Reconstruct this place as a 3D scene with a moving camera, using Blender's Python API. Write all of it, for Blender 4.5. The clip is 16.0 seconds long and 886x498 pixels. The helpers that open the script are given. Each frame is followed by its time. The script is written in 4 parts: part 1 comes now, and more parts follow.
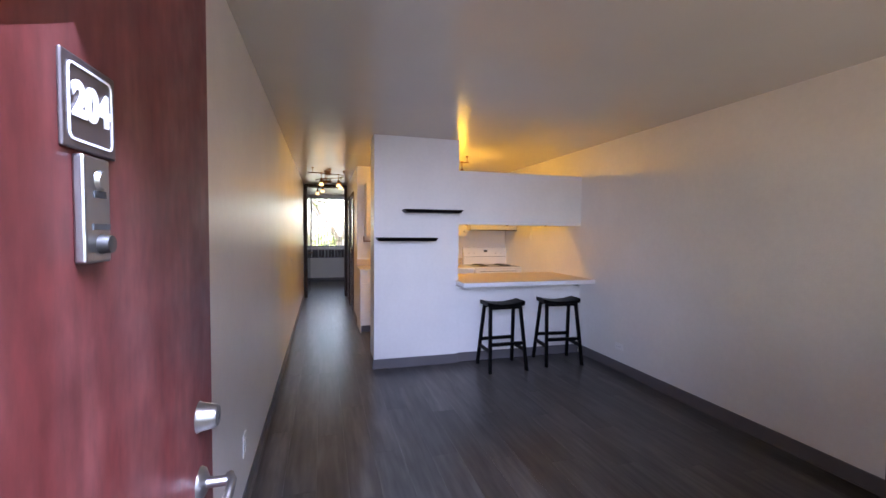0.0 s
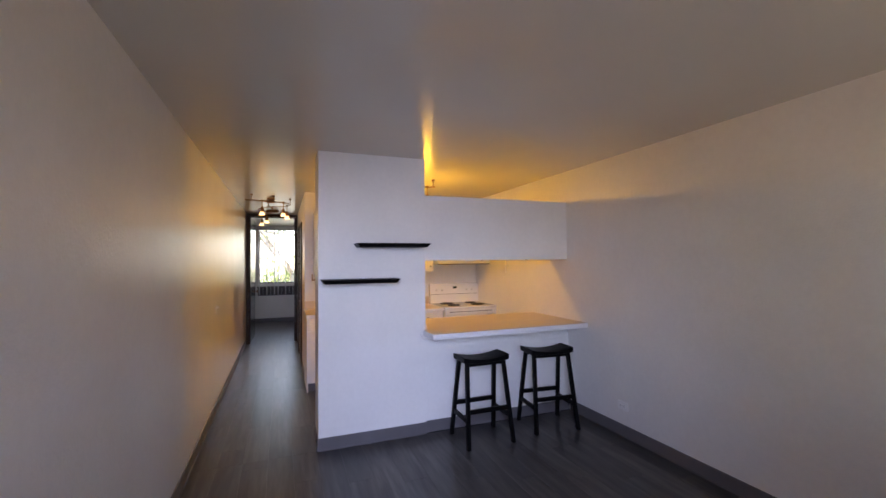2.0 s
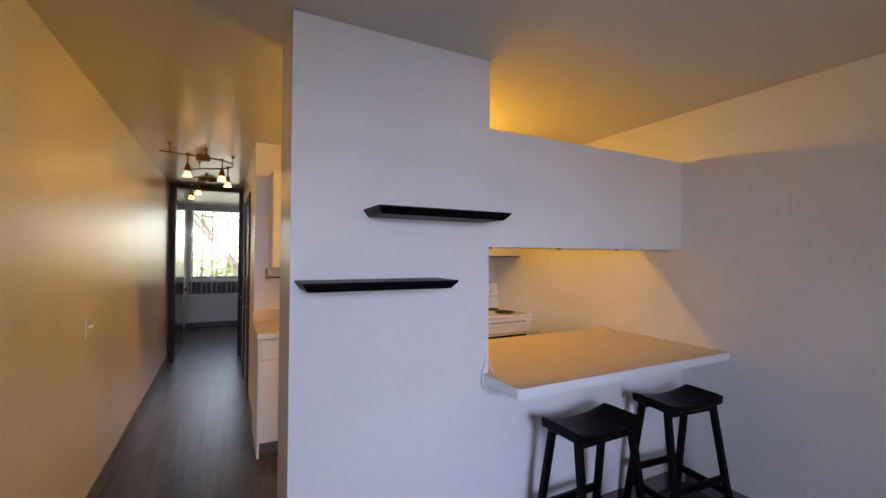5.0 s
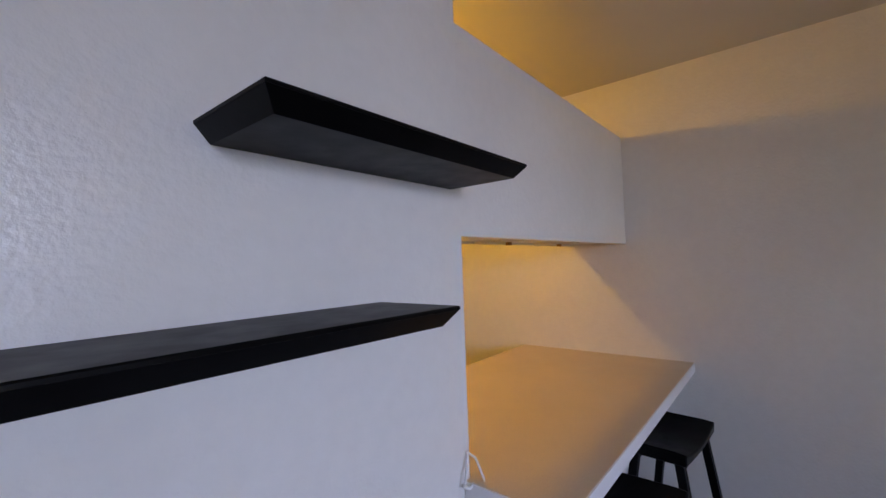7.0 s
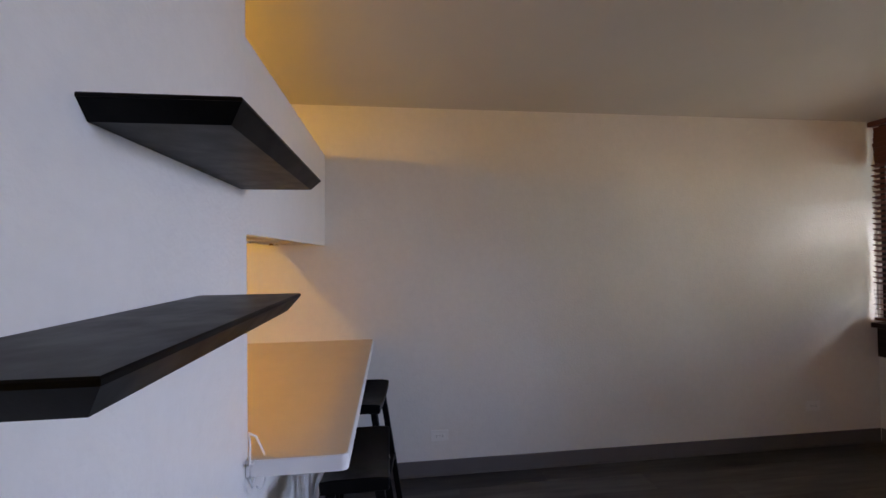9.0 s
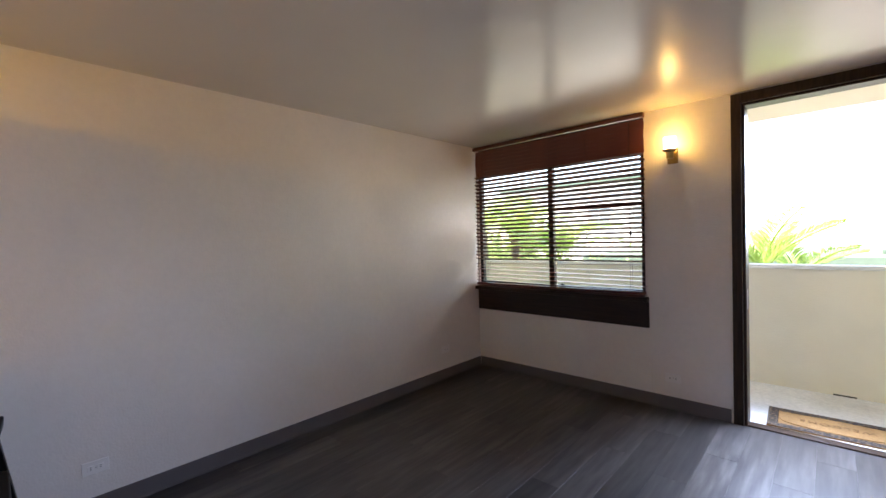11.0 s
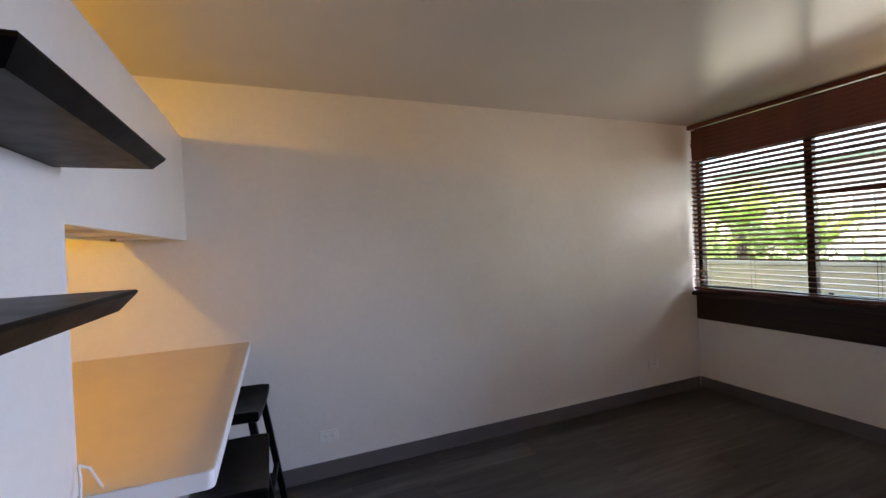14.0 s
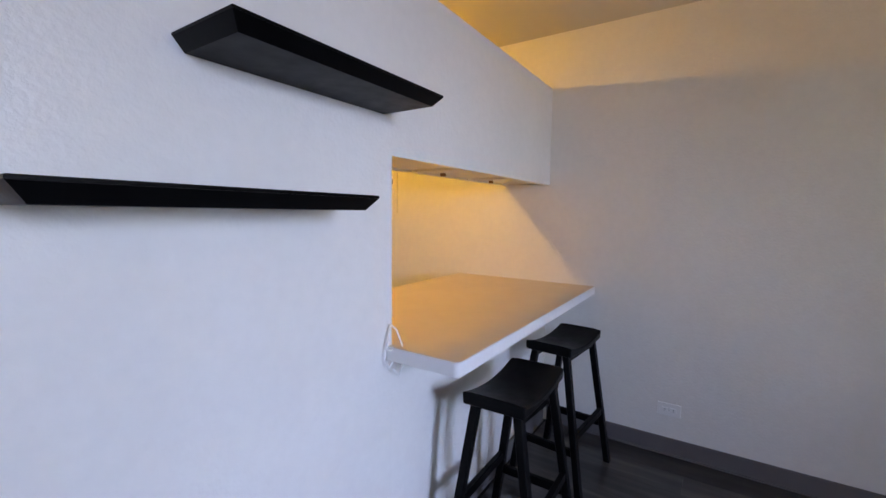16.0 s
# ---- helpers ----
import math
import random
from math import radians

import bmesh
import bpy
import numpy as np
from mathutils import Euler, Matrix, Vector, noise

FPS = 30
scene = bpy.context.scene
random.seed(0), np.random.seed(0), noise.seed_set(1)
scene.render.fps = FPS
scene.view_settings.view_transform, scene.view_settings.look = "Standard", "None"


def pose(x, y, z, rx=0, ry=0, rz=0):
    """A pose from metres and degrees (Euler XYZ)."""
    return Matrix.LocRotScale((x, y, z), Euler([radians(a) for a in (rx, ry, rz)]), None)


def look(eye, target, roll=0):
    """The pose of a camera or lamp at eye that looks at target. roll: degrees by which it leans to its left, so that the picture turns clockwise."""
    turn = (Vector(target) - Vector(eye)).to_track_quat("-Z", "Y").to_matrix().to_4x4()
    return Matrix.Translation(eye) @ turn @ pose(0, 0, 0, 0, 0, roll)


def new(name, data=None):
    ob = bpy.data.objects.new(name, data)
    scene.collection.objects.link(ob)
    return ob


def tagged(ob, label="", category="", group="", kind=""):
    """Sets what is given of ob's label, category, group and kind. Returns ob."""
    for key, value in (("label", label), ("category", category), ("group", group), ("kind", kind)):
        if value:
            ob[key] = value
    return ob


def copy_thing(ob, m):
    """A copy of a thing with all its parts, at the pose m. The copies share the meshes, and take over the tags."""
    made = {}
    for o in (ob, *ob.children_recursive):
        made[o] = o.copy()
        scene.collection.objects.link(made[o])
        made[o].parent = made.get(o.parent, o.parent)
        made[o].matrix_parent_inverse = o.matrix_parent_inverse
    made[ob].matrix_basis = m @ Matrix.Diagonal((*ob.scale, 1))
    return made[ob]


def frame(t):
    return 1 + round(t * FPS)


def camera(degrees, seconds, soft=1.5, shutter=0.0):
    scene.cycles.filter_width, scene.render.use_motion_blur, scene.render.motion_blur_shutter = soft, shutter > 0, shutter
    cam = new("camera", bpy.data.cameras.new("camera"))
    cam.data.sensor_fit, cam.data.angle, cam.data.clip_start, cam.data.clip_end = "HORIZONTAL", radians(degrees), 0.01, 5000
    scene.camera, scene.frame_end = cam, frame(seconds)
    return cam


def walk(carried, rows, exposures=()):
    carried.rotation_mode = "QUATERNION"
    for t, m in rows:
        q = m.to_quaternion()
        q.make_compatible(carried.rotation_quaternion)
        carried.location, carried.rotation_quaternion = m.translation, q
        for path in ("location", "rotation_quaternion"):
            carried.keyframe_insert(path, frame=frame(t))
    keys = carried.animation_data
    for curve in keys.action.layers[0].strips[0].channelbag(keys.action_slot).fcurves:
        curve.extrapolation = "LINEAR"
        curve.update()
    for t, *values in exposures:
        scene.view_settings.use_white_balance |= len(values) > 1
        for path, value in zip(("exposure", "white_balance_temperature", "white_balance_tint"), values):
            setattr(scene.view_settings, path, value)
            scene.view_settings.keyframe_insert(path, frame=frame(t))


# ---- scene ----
cam = camera(93.5, 16.0)
PATH = [
    (0, (-0.507, -4.341, 1.452), (0.046, -2.421, 1.367), 0.5),
    (0.5, (-0.482, -4.139, 1.466), (0.088, -2.223, 1.407), 0.4),
    (1, (-0.409, -3.968, 1.471), (0.242, -2.077, 1.45), -0.4),
    (1.5, (-0.317, -3.778, 1.49), (0.38, -1.904, 1.533), -1.7),
    (2, (-0.272, -3.535, 1.53), (0.447, -1.67, 1.584), -0.5),
    (2.5, (-0.279, -3.277, 1.52), (0.452, -1.417, 1.571), 0.1),
    (3, (-0.243, -2.971, 1.507), (0.505, -1.117, 1.531), -0.9),
    (3.2, (-0.218, -2.851, 1.493), (0.514, -0.99, 1.527), -1.2),
    (5.5, (-0.222, -1.38, 1.481), (0.82, 0.327, 1.503), -0.3),
    (6, (-0.167, -1.075, 1.464), (1.022, 0.533, 1.489), -2.1),
    (6.5, (-0.014, -0.817, 1.451), (1.353, 0.642, 1.489), -3.0),
    (7, (0.054, -0.642, 1.458), (1.604, 0.621, 1.525), -2.0),
    (7.5, (0.024, -0.541, 1.449), (1.775, 0.423, 1.534), -1.9),
    (8, (-0.129, -0.461, 1.442), (1.76, 0.194, 1.496), -0.9),
    (8.5, (-0.25, -0.405, 1.464), (1.726, -0.102, 1.45), 0.5),
    (9, (-0.29, -0.397, 1.462), (1.694, -0.642, 1.488), -0.7),
    (9.5, (-0.31, -0.377, 1.459), (1.573, -1.053, 1.476), -2.1),
    (10, (-0.362, -0.364, 1.453), (1.349, -1.399, 1.461), -2.0),
    (10.2, (-0.381, -0.363, 1.449), (1.253, -1.517, 1.449), -1.9),
    (12.5, (-0.5, -0.414, 1.44), (0.662, -2.038, 1.342), -1.2),
    (13, (-0.463, -0.373, 1.434), (0.908, -1.827, 1.342), -1.0),
    (13.5, (-0.357, -0.37, 1.427), (1.25, -1.559, 1.37), -1.0),
    (14, (-0.264, -0.434, 1.437), (1.591, -1.182, 1.418), -2.6),
    (14.5, (-0.22, -0.536, 1.438), (1.772, -0.71, 1.39), -3.9),
    (15, (-0.118, -0.625, 1.419), (1.854, -0.294, 1.382), -2.6),
    (15.5, (-0.054, -0.726, 1.401), (1.803, 0.015, 1.33), 0.0),
    (16, (-0.106, -0.87, 1.343), (1.56, 0.225, 1.173), 0.6),
]
EXPOSURE = [(0, 3.1, 6830, 24), (1, 2.99, 6800, 24), (1.8, 2.92, 6950, 24), (2.5, 2.84, 7170, 23), (3.2, 2.82, 7260, 23), (5.5, 2.8, 7000, 21), (7, 2.63, 7050, 19), (8.5, 2.6, 7150, 18), (9.5, 3.08, 7200, 18), (10.2, 3.15, 7200, 18), (12.5, 2.95, 7130, 17),
            (13.3, 2.83, 7130, 18), (14, 3.12, 7080, 16), (15, 3.22, 7080, 17), (16, 3.2, 6920, 16)]
SCONCE_W, HALL_W, KITCHEN_W = 0.30, 4.2, 1.25
walk(cam, [(t, look(eye, target, roll)) for t, eye, target, roll in PATH], EXPOSURE)

# ---- world and large lights ----
world = bpy.data.worlds.new("sky")
scene.world = world
world.use_nodes = True
wn = world.node_tree
sky = wn.nodes.new("ShaderNodeTexSky")
sky.sky_type = "NISHITA"
sky.sun_disc = False
sky.sun_elevation = radians(52)
sky.sun_rotation = radians(66)
sky.air_density, sky.dust_density, sky.ozone_density = 1.0, 0.6, 2.0
wn.nodes["Background"].inputs["Strength"].default_value = 0.15
wn.links.new(sky.outputs["Color"], wn.nodes["Background"].inputs["Color"])
sun = new("sun", bpy.data.lights.new("sun", "SUN"))
sun.data.energy, sun.data.angle, sun.data.color = 5.0, radians(0.6), (1.0, 0.95, 0.87)
sun.matrix_world = look((11, 5.0, 16), (0, 0, 0))

WARM = (1.0, 0.55, 0.04)


def opening_light(name, place, target, wide, high, power, spread, colour):
    """An added area lamp that stands in for the sky's light at an opening."""
    ob = new(name, bpy.data.lights.new(name, "AREA"))
    ob.data.shape, ob.data.size, ob.data.size_y = "RECTANGLE", wide, high
    ob.data.energy, ob.data.color = power, colour
    ob.data.spread = radians(spread)
    ob.matrix_world = look(place, target)
    return ob


opening_light("door_sky_stand_in", (-0.41, -4.32, 1.80), (0.95, 0.0, 0.25), 0.80, 1.05, 2.7, 66, (0.45, 0.60, 1.0))
opening_light("window_sky_stand_in", (1.565, -4.27, 1.68), (1.62, -1.6, 1.2), 1.60, 1.25, 1.25, 165, (1.0, 0.92, 0.82))
# Added narrow lamp out over the walkway, throws slat streaks on the east wall.
opening_light("window_sky_stand_in", (1.15, -5.30, 1.92), (2.475, -3.70, 0.85), 0.6, 0.10, 0.8, 52, (0.90, 0.94, 1.0))
opening_light("bedroom_sky_stand_in", (-0.1, 8.14, 1.68), (-0.40, 7.0, 0.0), 1.4, 1.25, 0.95, 155, (0.85, 0.92, 1.0))
# Added lamp in the doorway, brightens the floor just inside.
opening_light("door_sky_stand_in", (-0.41, -4.22, 1.45), (-0.45, -3.50, 0.0), 0.76, 1.00, 7.0, 74, (0.50, 0.66, 1.0))


def bulb_light(name, place, power, size=0.03, colour=WARM):
    ob = new(name, bpy.data.lights.new(name, "POINT"))
    ob.data.energy, ob.data.shadow_soft_size, ob.data.color = power, size, colour
    ob.location = place
    return ob


def spot_light(name, place, power):
    """A lamp head that throws its light down in a wide cone."""
    ob = new(name, bpy.data.lights.new(name, "SPOT"))
    ob.data.energy, ob.data.shadow_soft_size, ob.data.color = power, 0.022, (1.0, 0.45, 0.07)
    ob.data.spot_size, ob.data.spot_blend = radians(56), 0.9
    ob.location = place
    return ob


# ---- plan ----
XL, XR = -0.905, 2.475          # side walls
YB, YF, YE, YW = -4.088, 0.0, 5.04, 7.96   # entrance wall, partition, hall end, bedroom window wall
H = 2.44                        # ceiling
PX = 0.92                       # free end of the partition
KY = 2.20                       # kitchen back wall


# ---- materials ----
def material(name, colour, rough=0.5, metal=0.0, spec=0.5, vary=0.06, vscale=3.0, grain=0.0, gscale=60.0, gstretch=(1, 1, 1),
             bump=0.0, bscale=150.0, bdist=0.002, rvary=0.05, coat=0.0, second=None, sscale=1.2, samount=0.5, per_object=0.0):
    m = bpy.data.materials.new(name)
    m.use_nodes = True
    nt, b = m.node_tree, m.node_tree.nodes["Principled BSDF"]
    N, L = nt.nodes.new, nt.links.new
    tc = N("ShaderNodeTexCoord")
    vec = tc.outputs["Object"]
    info = N("ShaderNodeObjectInfo")
    if per_object:
        shift = N("ShaderNodeVectorMath")
        shift.operation = "MULTIPLY_ADD"
        comb = N("ShaderNodeCombineXYZ")
        for i in range(3):
            L(info.outputs["Random"], comb.inputs[i])
        L(comb.outputs[0], shift.inputs[0])
        shift.inputs[1].default_value = (37, 91, 53)
        L(vec, shift.inputs[2])
        vec = shift.outputs[0]

    def noise_tex(scale, stretch=(1, 1, 1), detail=4.0):
        mp = N("ShaderNodeMapping")
        mp.inputs["Scale"].default_value = stretch
        L(vec, mp.inputs["Vector"])
        n = N("ShaderNodeTexNoise")
        n.inputs["Scale"].default_value = scale
        n.inputs["Detail"].default_value = detail
        L(mp.outputs[0], n.inputs["Vector"])
        return n.outputs["Fac"]

    def scaled(fac, lo, hi, a=0.3, z=0.7):
        r = N("ShaderNodeMapRange")
        r.inputs["From Min"].default_value, r.inputs["From Max"].default_value = a, z
        r.inputs["To Min"].default_value, r.inputs["To Max"].default_value = lo, hi
        L(fac, r.inputs["Value"])
        return r.outputs[0]

    base = N("ShaderNodeRGB")
    base.outputs[0].default_value = (*colour, 1)
    out = base.outputs[0]
    if second:
        mix = N("ShaderNodeMix")
        mix.data_type = "RGBA"
        L(scaled(noise_tex(sscale, gstretch if grain else (1, 1, 1), 6.0), 0, samount, 0.4, 0.68), mix.inputs["Factor"])
        L(out, mix.inputs["A"])
        mix.inputs["B"].default_value = (*second, 1)
        out = mix.outputs["Result"]
    value = scaled(noise_tex(vscale), 1 - vary, 1 + vary)
    if grain:
        mul = N("ShaderNodeMath")
        mul.operation = "MULTIPLY"
        L(value, mul.inputs[0])
        L(scaled(noise_tex(gscale, gstretch, 8.0), 1 - grain, 1 + grain), mul.inputs[1])
        value = mul.outputs[0]
    if per_object:
        mul = N("ShaderNodeMath")
        mul.operation = "MULTIPLY"
        L(value, mul.inputs[0])
        L(scaled(info.outputs["Random"], 1 - per_object, 1 + per_object, 0, 1), mul.inputs[1])
        value = mul.outputs[0]
    tint = N("ShaderNodeMix")
    tint.data_type, tint.blend_type = "RGBA", "MULTIPLY"
    tint.inputs["Factor"].default_value = 1.0
    L(out, tint.inputs["A"])
    L(value, tint.inputs["B"])
    L(tint.outputs["Result"], b.inputs["Base Color"])
    L(scaled(noise_tex(vscale * 2.3), rough - rvary, rough + rvary), b.inputs["Roughness"])
    b.inputs["Metallic"].default_value = metal
    b.inputs["Specular IOR Level"].default_value = spec
    b.inputs["Coat Weight"].default_value = coat
    b.inputs["Coat Roughness"].default_value = 0.15
    if bump:
        bp = N("ShaderNodeBump")
        bp.inputs["Strength"].default_value = bump
        bp.inputs["Distance"].default_value = bdist
        L(noise_tex(bscale, gstretch if grain else (1, 1, 1), 3.0), bp.inputs["Height"])
        L(bp.outputs[0], b.inputs["Normal"])
    return m


def glowing(name, colour, strength):
    m = bpy.data.materials.new(name)
    m.use_nodes = True
    b = m.node_tree.nodes["Principled BSDF"]
    b.inputs["Base Color"].default_value = (0.8, 0.75, 0.65, 1)
    b.inputs["Emission Color"].default_value = (*colour, 1)
    b.inputs["Emission Strength"].default_value = strength
    return m


def clear_glass(name):
    m = bpy.data.materials.new(name)
    m.use_nodes = True
    nt = m.node_tree
    nt.nodes.remove(nt.nodes["Principled BSDF"])
    t, g, mix, fr = (nt.nodes.new("ShaderNode" + k) for k in ("BsdfTransparent", "BsdfGlossy", "MixShader", "Fresnel"))
    g.inputs["Roughness"].default_value = 0.02
    fr.inputs["IOR"].default_value = 1.45
    t.inputs["Color"].default_value = (0.93, 0.96, 0.95, 1)
    for a, c in ((fr.outputs[0], mix.inputs[0]), (t.outputs[0], mix.inputs[1]), (g.outputs[0], mix.inputs[2]), (mix.outputs[0], nt.nodes["Material Output"].inputs[0])):
        nt.links.new(a, c)
    return m


PAINT = material("wall_paint", (0.80, 0.775, 0.74), 0.305, vary=0.04, vscale=1.7, grain=0.018, gscale=28, bump=0.6, bscale=78, bdist=0.0028, rvary=0.02)
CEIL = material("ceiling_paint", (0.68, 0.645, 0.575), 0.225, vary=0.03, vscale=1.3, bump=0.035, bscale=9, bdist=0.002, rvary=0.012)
TRIM_WHITE = material("white_trim", (0.82, 0.80, 0.77), 0.35, vary=0.03, bump=0.05, bscale=90)
PLANK = material("vinyl_plank", (0.038, 0.035, 0.033), 0.31, spec=0.5, vary=0.18, vscale=2.2, grain=0.44, gscale=6, gstretch=(5, 0.5, 1), bump=0.05,
                 bscale=22, bdist=0.0004, second=(0.095, 0.087, 0.081), sscale=2.2, samount=0.6, per_object=0.30, rvary=0.0)
SUBFLOOR = material("subfloor", (0.03, 0.028, 0.026), 0.8)
COVE = material("vinyl_cove_base", (0.125, 0.115, 0.118), 0.42, vary=0.08, vscale=4, bump=0.05)
BLACK = material("black_lacquer", (0.0035, 0.0033, 0.0035), 0.40, spec=0.09, vary=0.25, vscale=8, grain=0.2, gscale=12, gstretch=(1, 8, 8), bump=0.04, bscale=30)
STOOL = material("black_stool_paint", (0.0035, 0.0033, 0.0035), 0.40, spec=0.09, vary=0.3, vscale=9, bump=0.05, bscale=50)
LAMINATE = material("laminate_top", (0.64, 0.52, 0.38), 0.36, vary=0.03, vscale=5, grain=0.05, gscale=300, rvary=0.04)
LAM_EDGE = material("laminate_edge", (0.80, 0.79, 0.78), 0.35, vary=0.03)
DARK_WOOD = material("dark_wood", (0.034, 0.020, 0.012), 0.38, spec=0.2, vary=0.2, grain=0.45, gscale=9, gstretch=(7, 7, 0.5), bump=0.06, bscale=12, rvary=0.03)
DARK_GLOSS = material("dark_door_finish", (0.026, 0.018, 0.014), 0.16, rvary=0.03, vary=0.2, grain=0.35, gscale=8, gstretch=(6, 6, 0.4), bump=0.05, bscale=40, coat=0.25)
DOOR_RED = material("red_door_paint", (0.100, 0.020, 0.018), 0.42, spec=0.30, vary=0.22, vscale=6.0, grain=0.24, gscale=24, gstretch=(2, 2.2, 0.7), bump=0.05, bscale=30,
                    second=(0.20, 0.075, 0.07), sscale=4.5, samount=0.42, rvary=0.06)
DOOR_EDGE = material("door_edge_wood", (0.21, 0.075, 0.038), 0.4, vary=0.15, grain=0.3, gscale=10, gstretch=(6, 6, 0.5))
BLIND = material("blind_wood", (0.115, 0.026, 0.013), 0.36, rvary=0.03, vary=0.2, grain=0.4, gscale=10, gstretch=(0.5, 8, 8), bump=0.05)
SILL_WOOD = material("sill_wood", (0.026, 0.012, 0.009), 0.36, spec=0.35, rvary=0.02, vary=0.2, grain=0.4, gscale=9, gstretch=(0.5, 7, 7), bump=0.05)
BRONZE = material("brushed_bronze", (0.30, 0.17, 0.085), 0.32, metal=1.0, vary=0.1)
BRASS = material("dull_brass", (0.42, 0.30, 0.14), 0.35, metal=1.0, vary=0.1)
STEEL = material("brushed_steel", (0.36, 0.35, 0.34), 0.32, metal=1.0, vary=0.06, vscale=20, rvary=0.02)
DARK_METAL = material("dark_metal", (0.03, 0.028, 0.026), 0.4, metal=0.6)
ALU_FRAME = material("dark_window_frame", (0.020, 0.017, 0.015), 0.4, metal=0.3)
ENAMEL = material("white_enamel", (0.80, 0.79, 0.77), 0.22, vary=0.03, coat=0.3)
HOB = material("black_coil", (0.012, 0.012, 0.012), 0.5, vary=0.2)
OVEN_GLASS = material("oven_glass", (0.010, 0.010, 0.011), 0.1, vary=0.1)
PLASTIC = material("white_plastic", (0.85, 0.84, 0.82), 0.35, vary=0.02)
SLOT = material("dark_slot", (0.02, 0.02, 0.02), 0.6)
SIGN = material("brown_sign_plastic", (0.042, 0.030, 0.028), 0.35, vary=0.1)
SIGN_WHITE = material("sign_white", (0.85, 0.85, 0.85), 0.4, vary=0.02)
CORD = material("white_cord", (0.75, 0.74, 0.72), 0.5, vary=0.05)
STUCCO = material("cream_stucco", (0.72, 0.64, 0.48), 0.8, vary=0.07, vscale=1.6, bump=0.5, bscale=90, bdist=0.004)
CONCRETE = material("grey_concrete", (0.66, 0.65, 0.62), 0.75, vary=0.12, vscale=2.2, grain=0.1, gscale=40, bump=0.3, bscale=80)
COIR = material("coir_mat", (0.34, 0.19, 0.07), 0.95, vary=0.15, vscale=9, grain=0.3, gscale=220, bump=0.8, bscale=260, bdist=0.004)
RUBBER = material("black_rubber_mat", (0.03, 0.03, 0.033), 0.8, vary=0.3, vscale=30, second=(0.26, 0.17, 0.09), sscale=55, samount=0.8, bump=0.5, bscale=120)
MAT_INK = material("worn_mat_ink", (0.20, 0.10, 0.04), 0.95, vary=0.3, vscale=40)
GREEN_ROOF = material("green_painted_fascia", (0.085, 0.125, 0.09), 0.6, vary=0.1)
FAR_WALL = material("far_wall_paint", (0.70, 0.68, 0.62), 0.8, vary=0.06)
GROUND = material("courtyard_ground", (0.22, 0.21, 0.19), 0.9, vary=0.2, vscale=0.7, bump=0.4, bscale=30)
LEAF = material("palm_leaf", (0.23, 0.36, 0.08), 0.45, vary=0.3, vscale=4, second=(0.25, 0.33, 0.08), sscale=2.0, samount=0.6)
LEAF2 = material("tree_leaf", (0.26, 0.34, 0.12), 0.5, vary=0.35, vscale=5, second=(0.28, 0.33, 0.12), sscale=2.5, samount=0.6)
PALE_BARK = material("pale_bark", (0.40, 0.35, 0.29), 0.85, vary=0.25, vscale=6, bump=0.8, bscale=25, bdist=0.01)
BARK = material("bark", (0.16, 0.12, 0.09), 0.85, vary=0.25, vscale=6, bump=0.8, bscale=25, bdist=0.01)


def translucent(m, share):
    """Leaves let part of the light through."""
    nt = m.node_tree
    b, out = nt.nodes["Principled BSDF"], nt.nodes["Material Output"]
    t, mix = nt.nodes.new("ShaderNodeBsdfTranslucent"), nt.nodes.new("ShaderNodeMixShader")
    nt.links.new(b.inputs["Base Color"].links[0].from_socket, t.inputs["Color"])
    mix.inputs[0].default_value = share
    for a, c in ((b.outputs[0], mix.inputs[1]), (t.outputs[0], mix.inputs[2]), (mix.outputs[0], out.inputs[0])):
        nt.links.new(a, c)


translucent(LEAF, 0.5)
translucent(LEAF2, 0.5)
VANE = material("vertical_blind_vane", (0.80, 0.78, 0.74), 0.55, vary=0.03)
GLASS = clear_glass("window_glass")
BULB = glowing("lit_bulb", (1.0, 0.60, 0.20), 2.0)
SHADE_GLOW = glowing("lit_glass_shade", (1.0, 0.66, 0.30), 1.6)
HEAD_GLOW = glowing("lit_lamp_head_glass", (1.0, 0.62, 0.24), 0.42)
SCONCE_GLOW = glowing("lit_sconce_glass", (1.0, 0.66, 0.26), 2.4)


# ---- building helpers ----
def box(bm, x0, x1, y0, y1, z0, z1, bevel=0.0, m=None):
    """A box added to a bmesh, its edges rounded by bevel."""
    vs = bmesh.ops.create_cube(bm, size=1.0)["verts"]
    bmesh.ops.scale(bm, vec=(x1 - x0, y1 - y0, z1 - z0), verts=vs)
    bmesh.ops.translate(bm, vec=((x0 + x1) / 2, (y0 + y1) / 2, (z0 + z1) / 2), verts=vs)
    if bevel:
        es = list({e for v in vs for e in v.link_edges})
        r = bmesh.ops.bevel(bm, geom=es, offset=bevel, segments=2, affect="EDGES", profile=0.5)
        vs = list({v for f in r["faces"] for v in f.verts})
    if m:
        bmesh.ops.transform(bm, matrix=m, verts=vs)
    return bm


def boxes(*rows, bevel=0.0):
    bm = bmesh.new()
    for r in rows:
        box(bm, *r, bevel=bevel)
    return bm


def cylinder(bm, a, b, r0, r1=None, n=16):
    """A round bar from a to b."""
    a, b = Vector(a), Vector(b)
    d = b - a
    m = Matrix.Translation((a + b) / 2) @ d.to_track_quat("Z", "Y").to_matrix().to_4x4()
    bmesh.ops.create_cone(bm, cap_ends=True, segments=n, radius1=r0, radius2=r0 if r1 is None else r1, depth=d.length, matrix=m)
    return bm


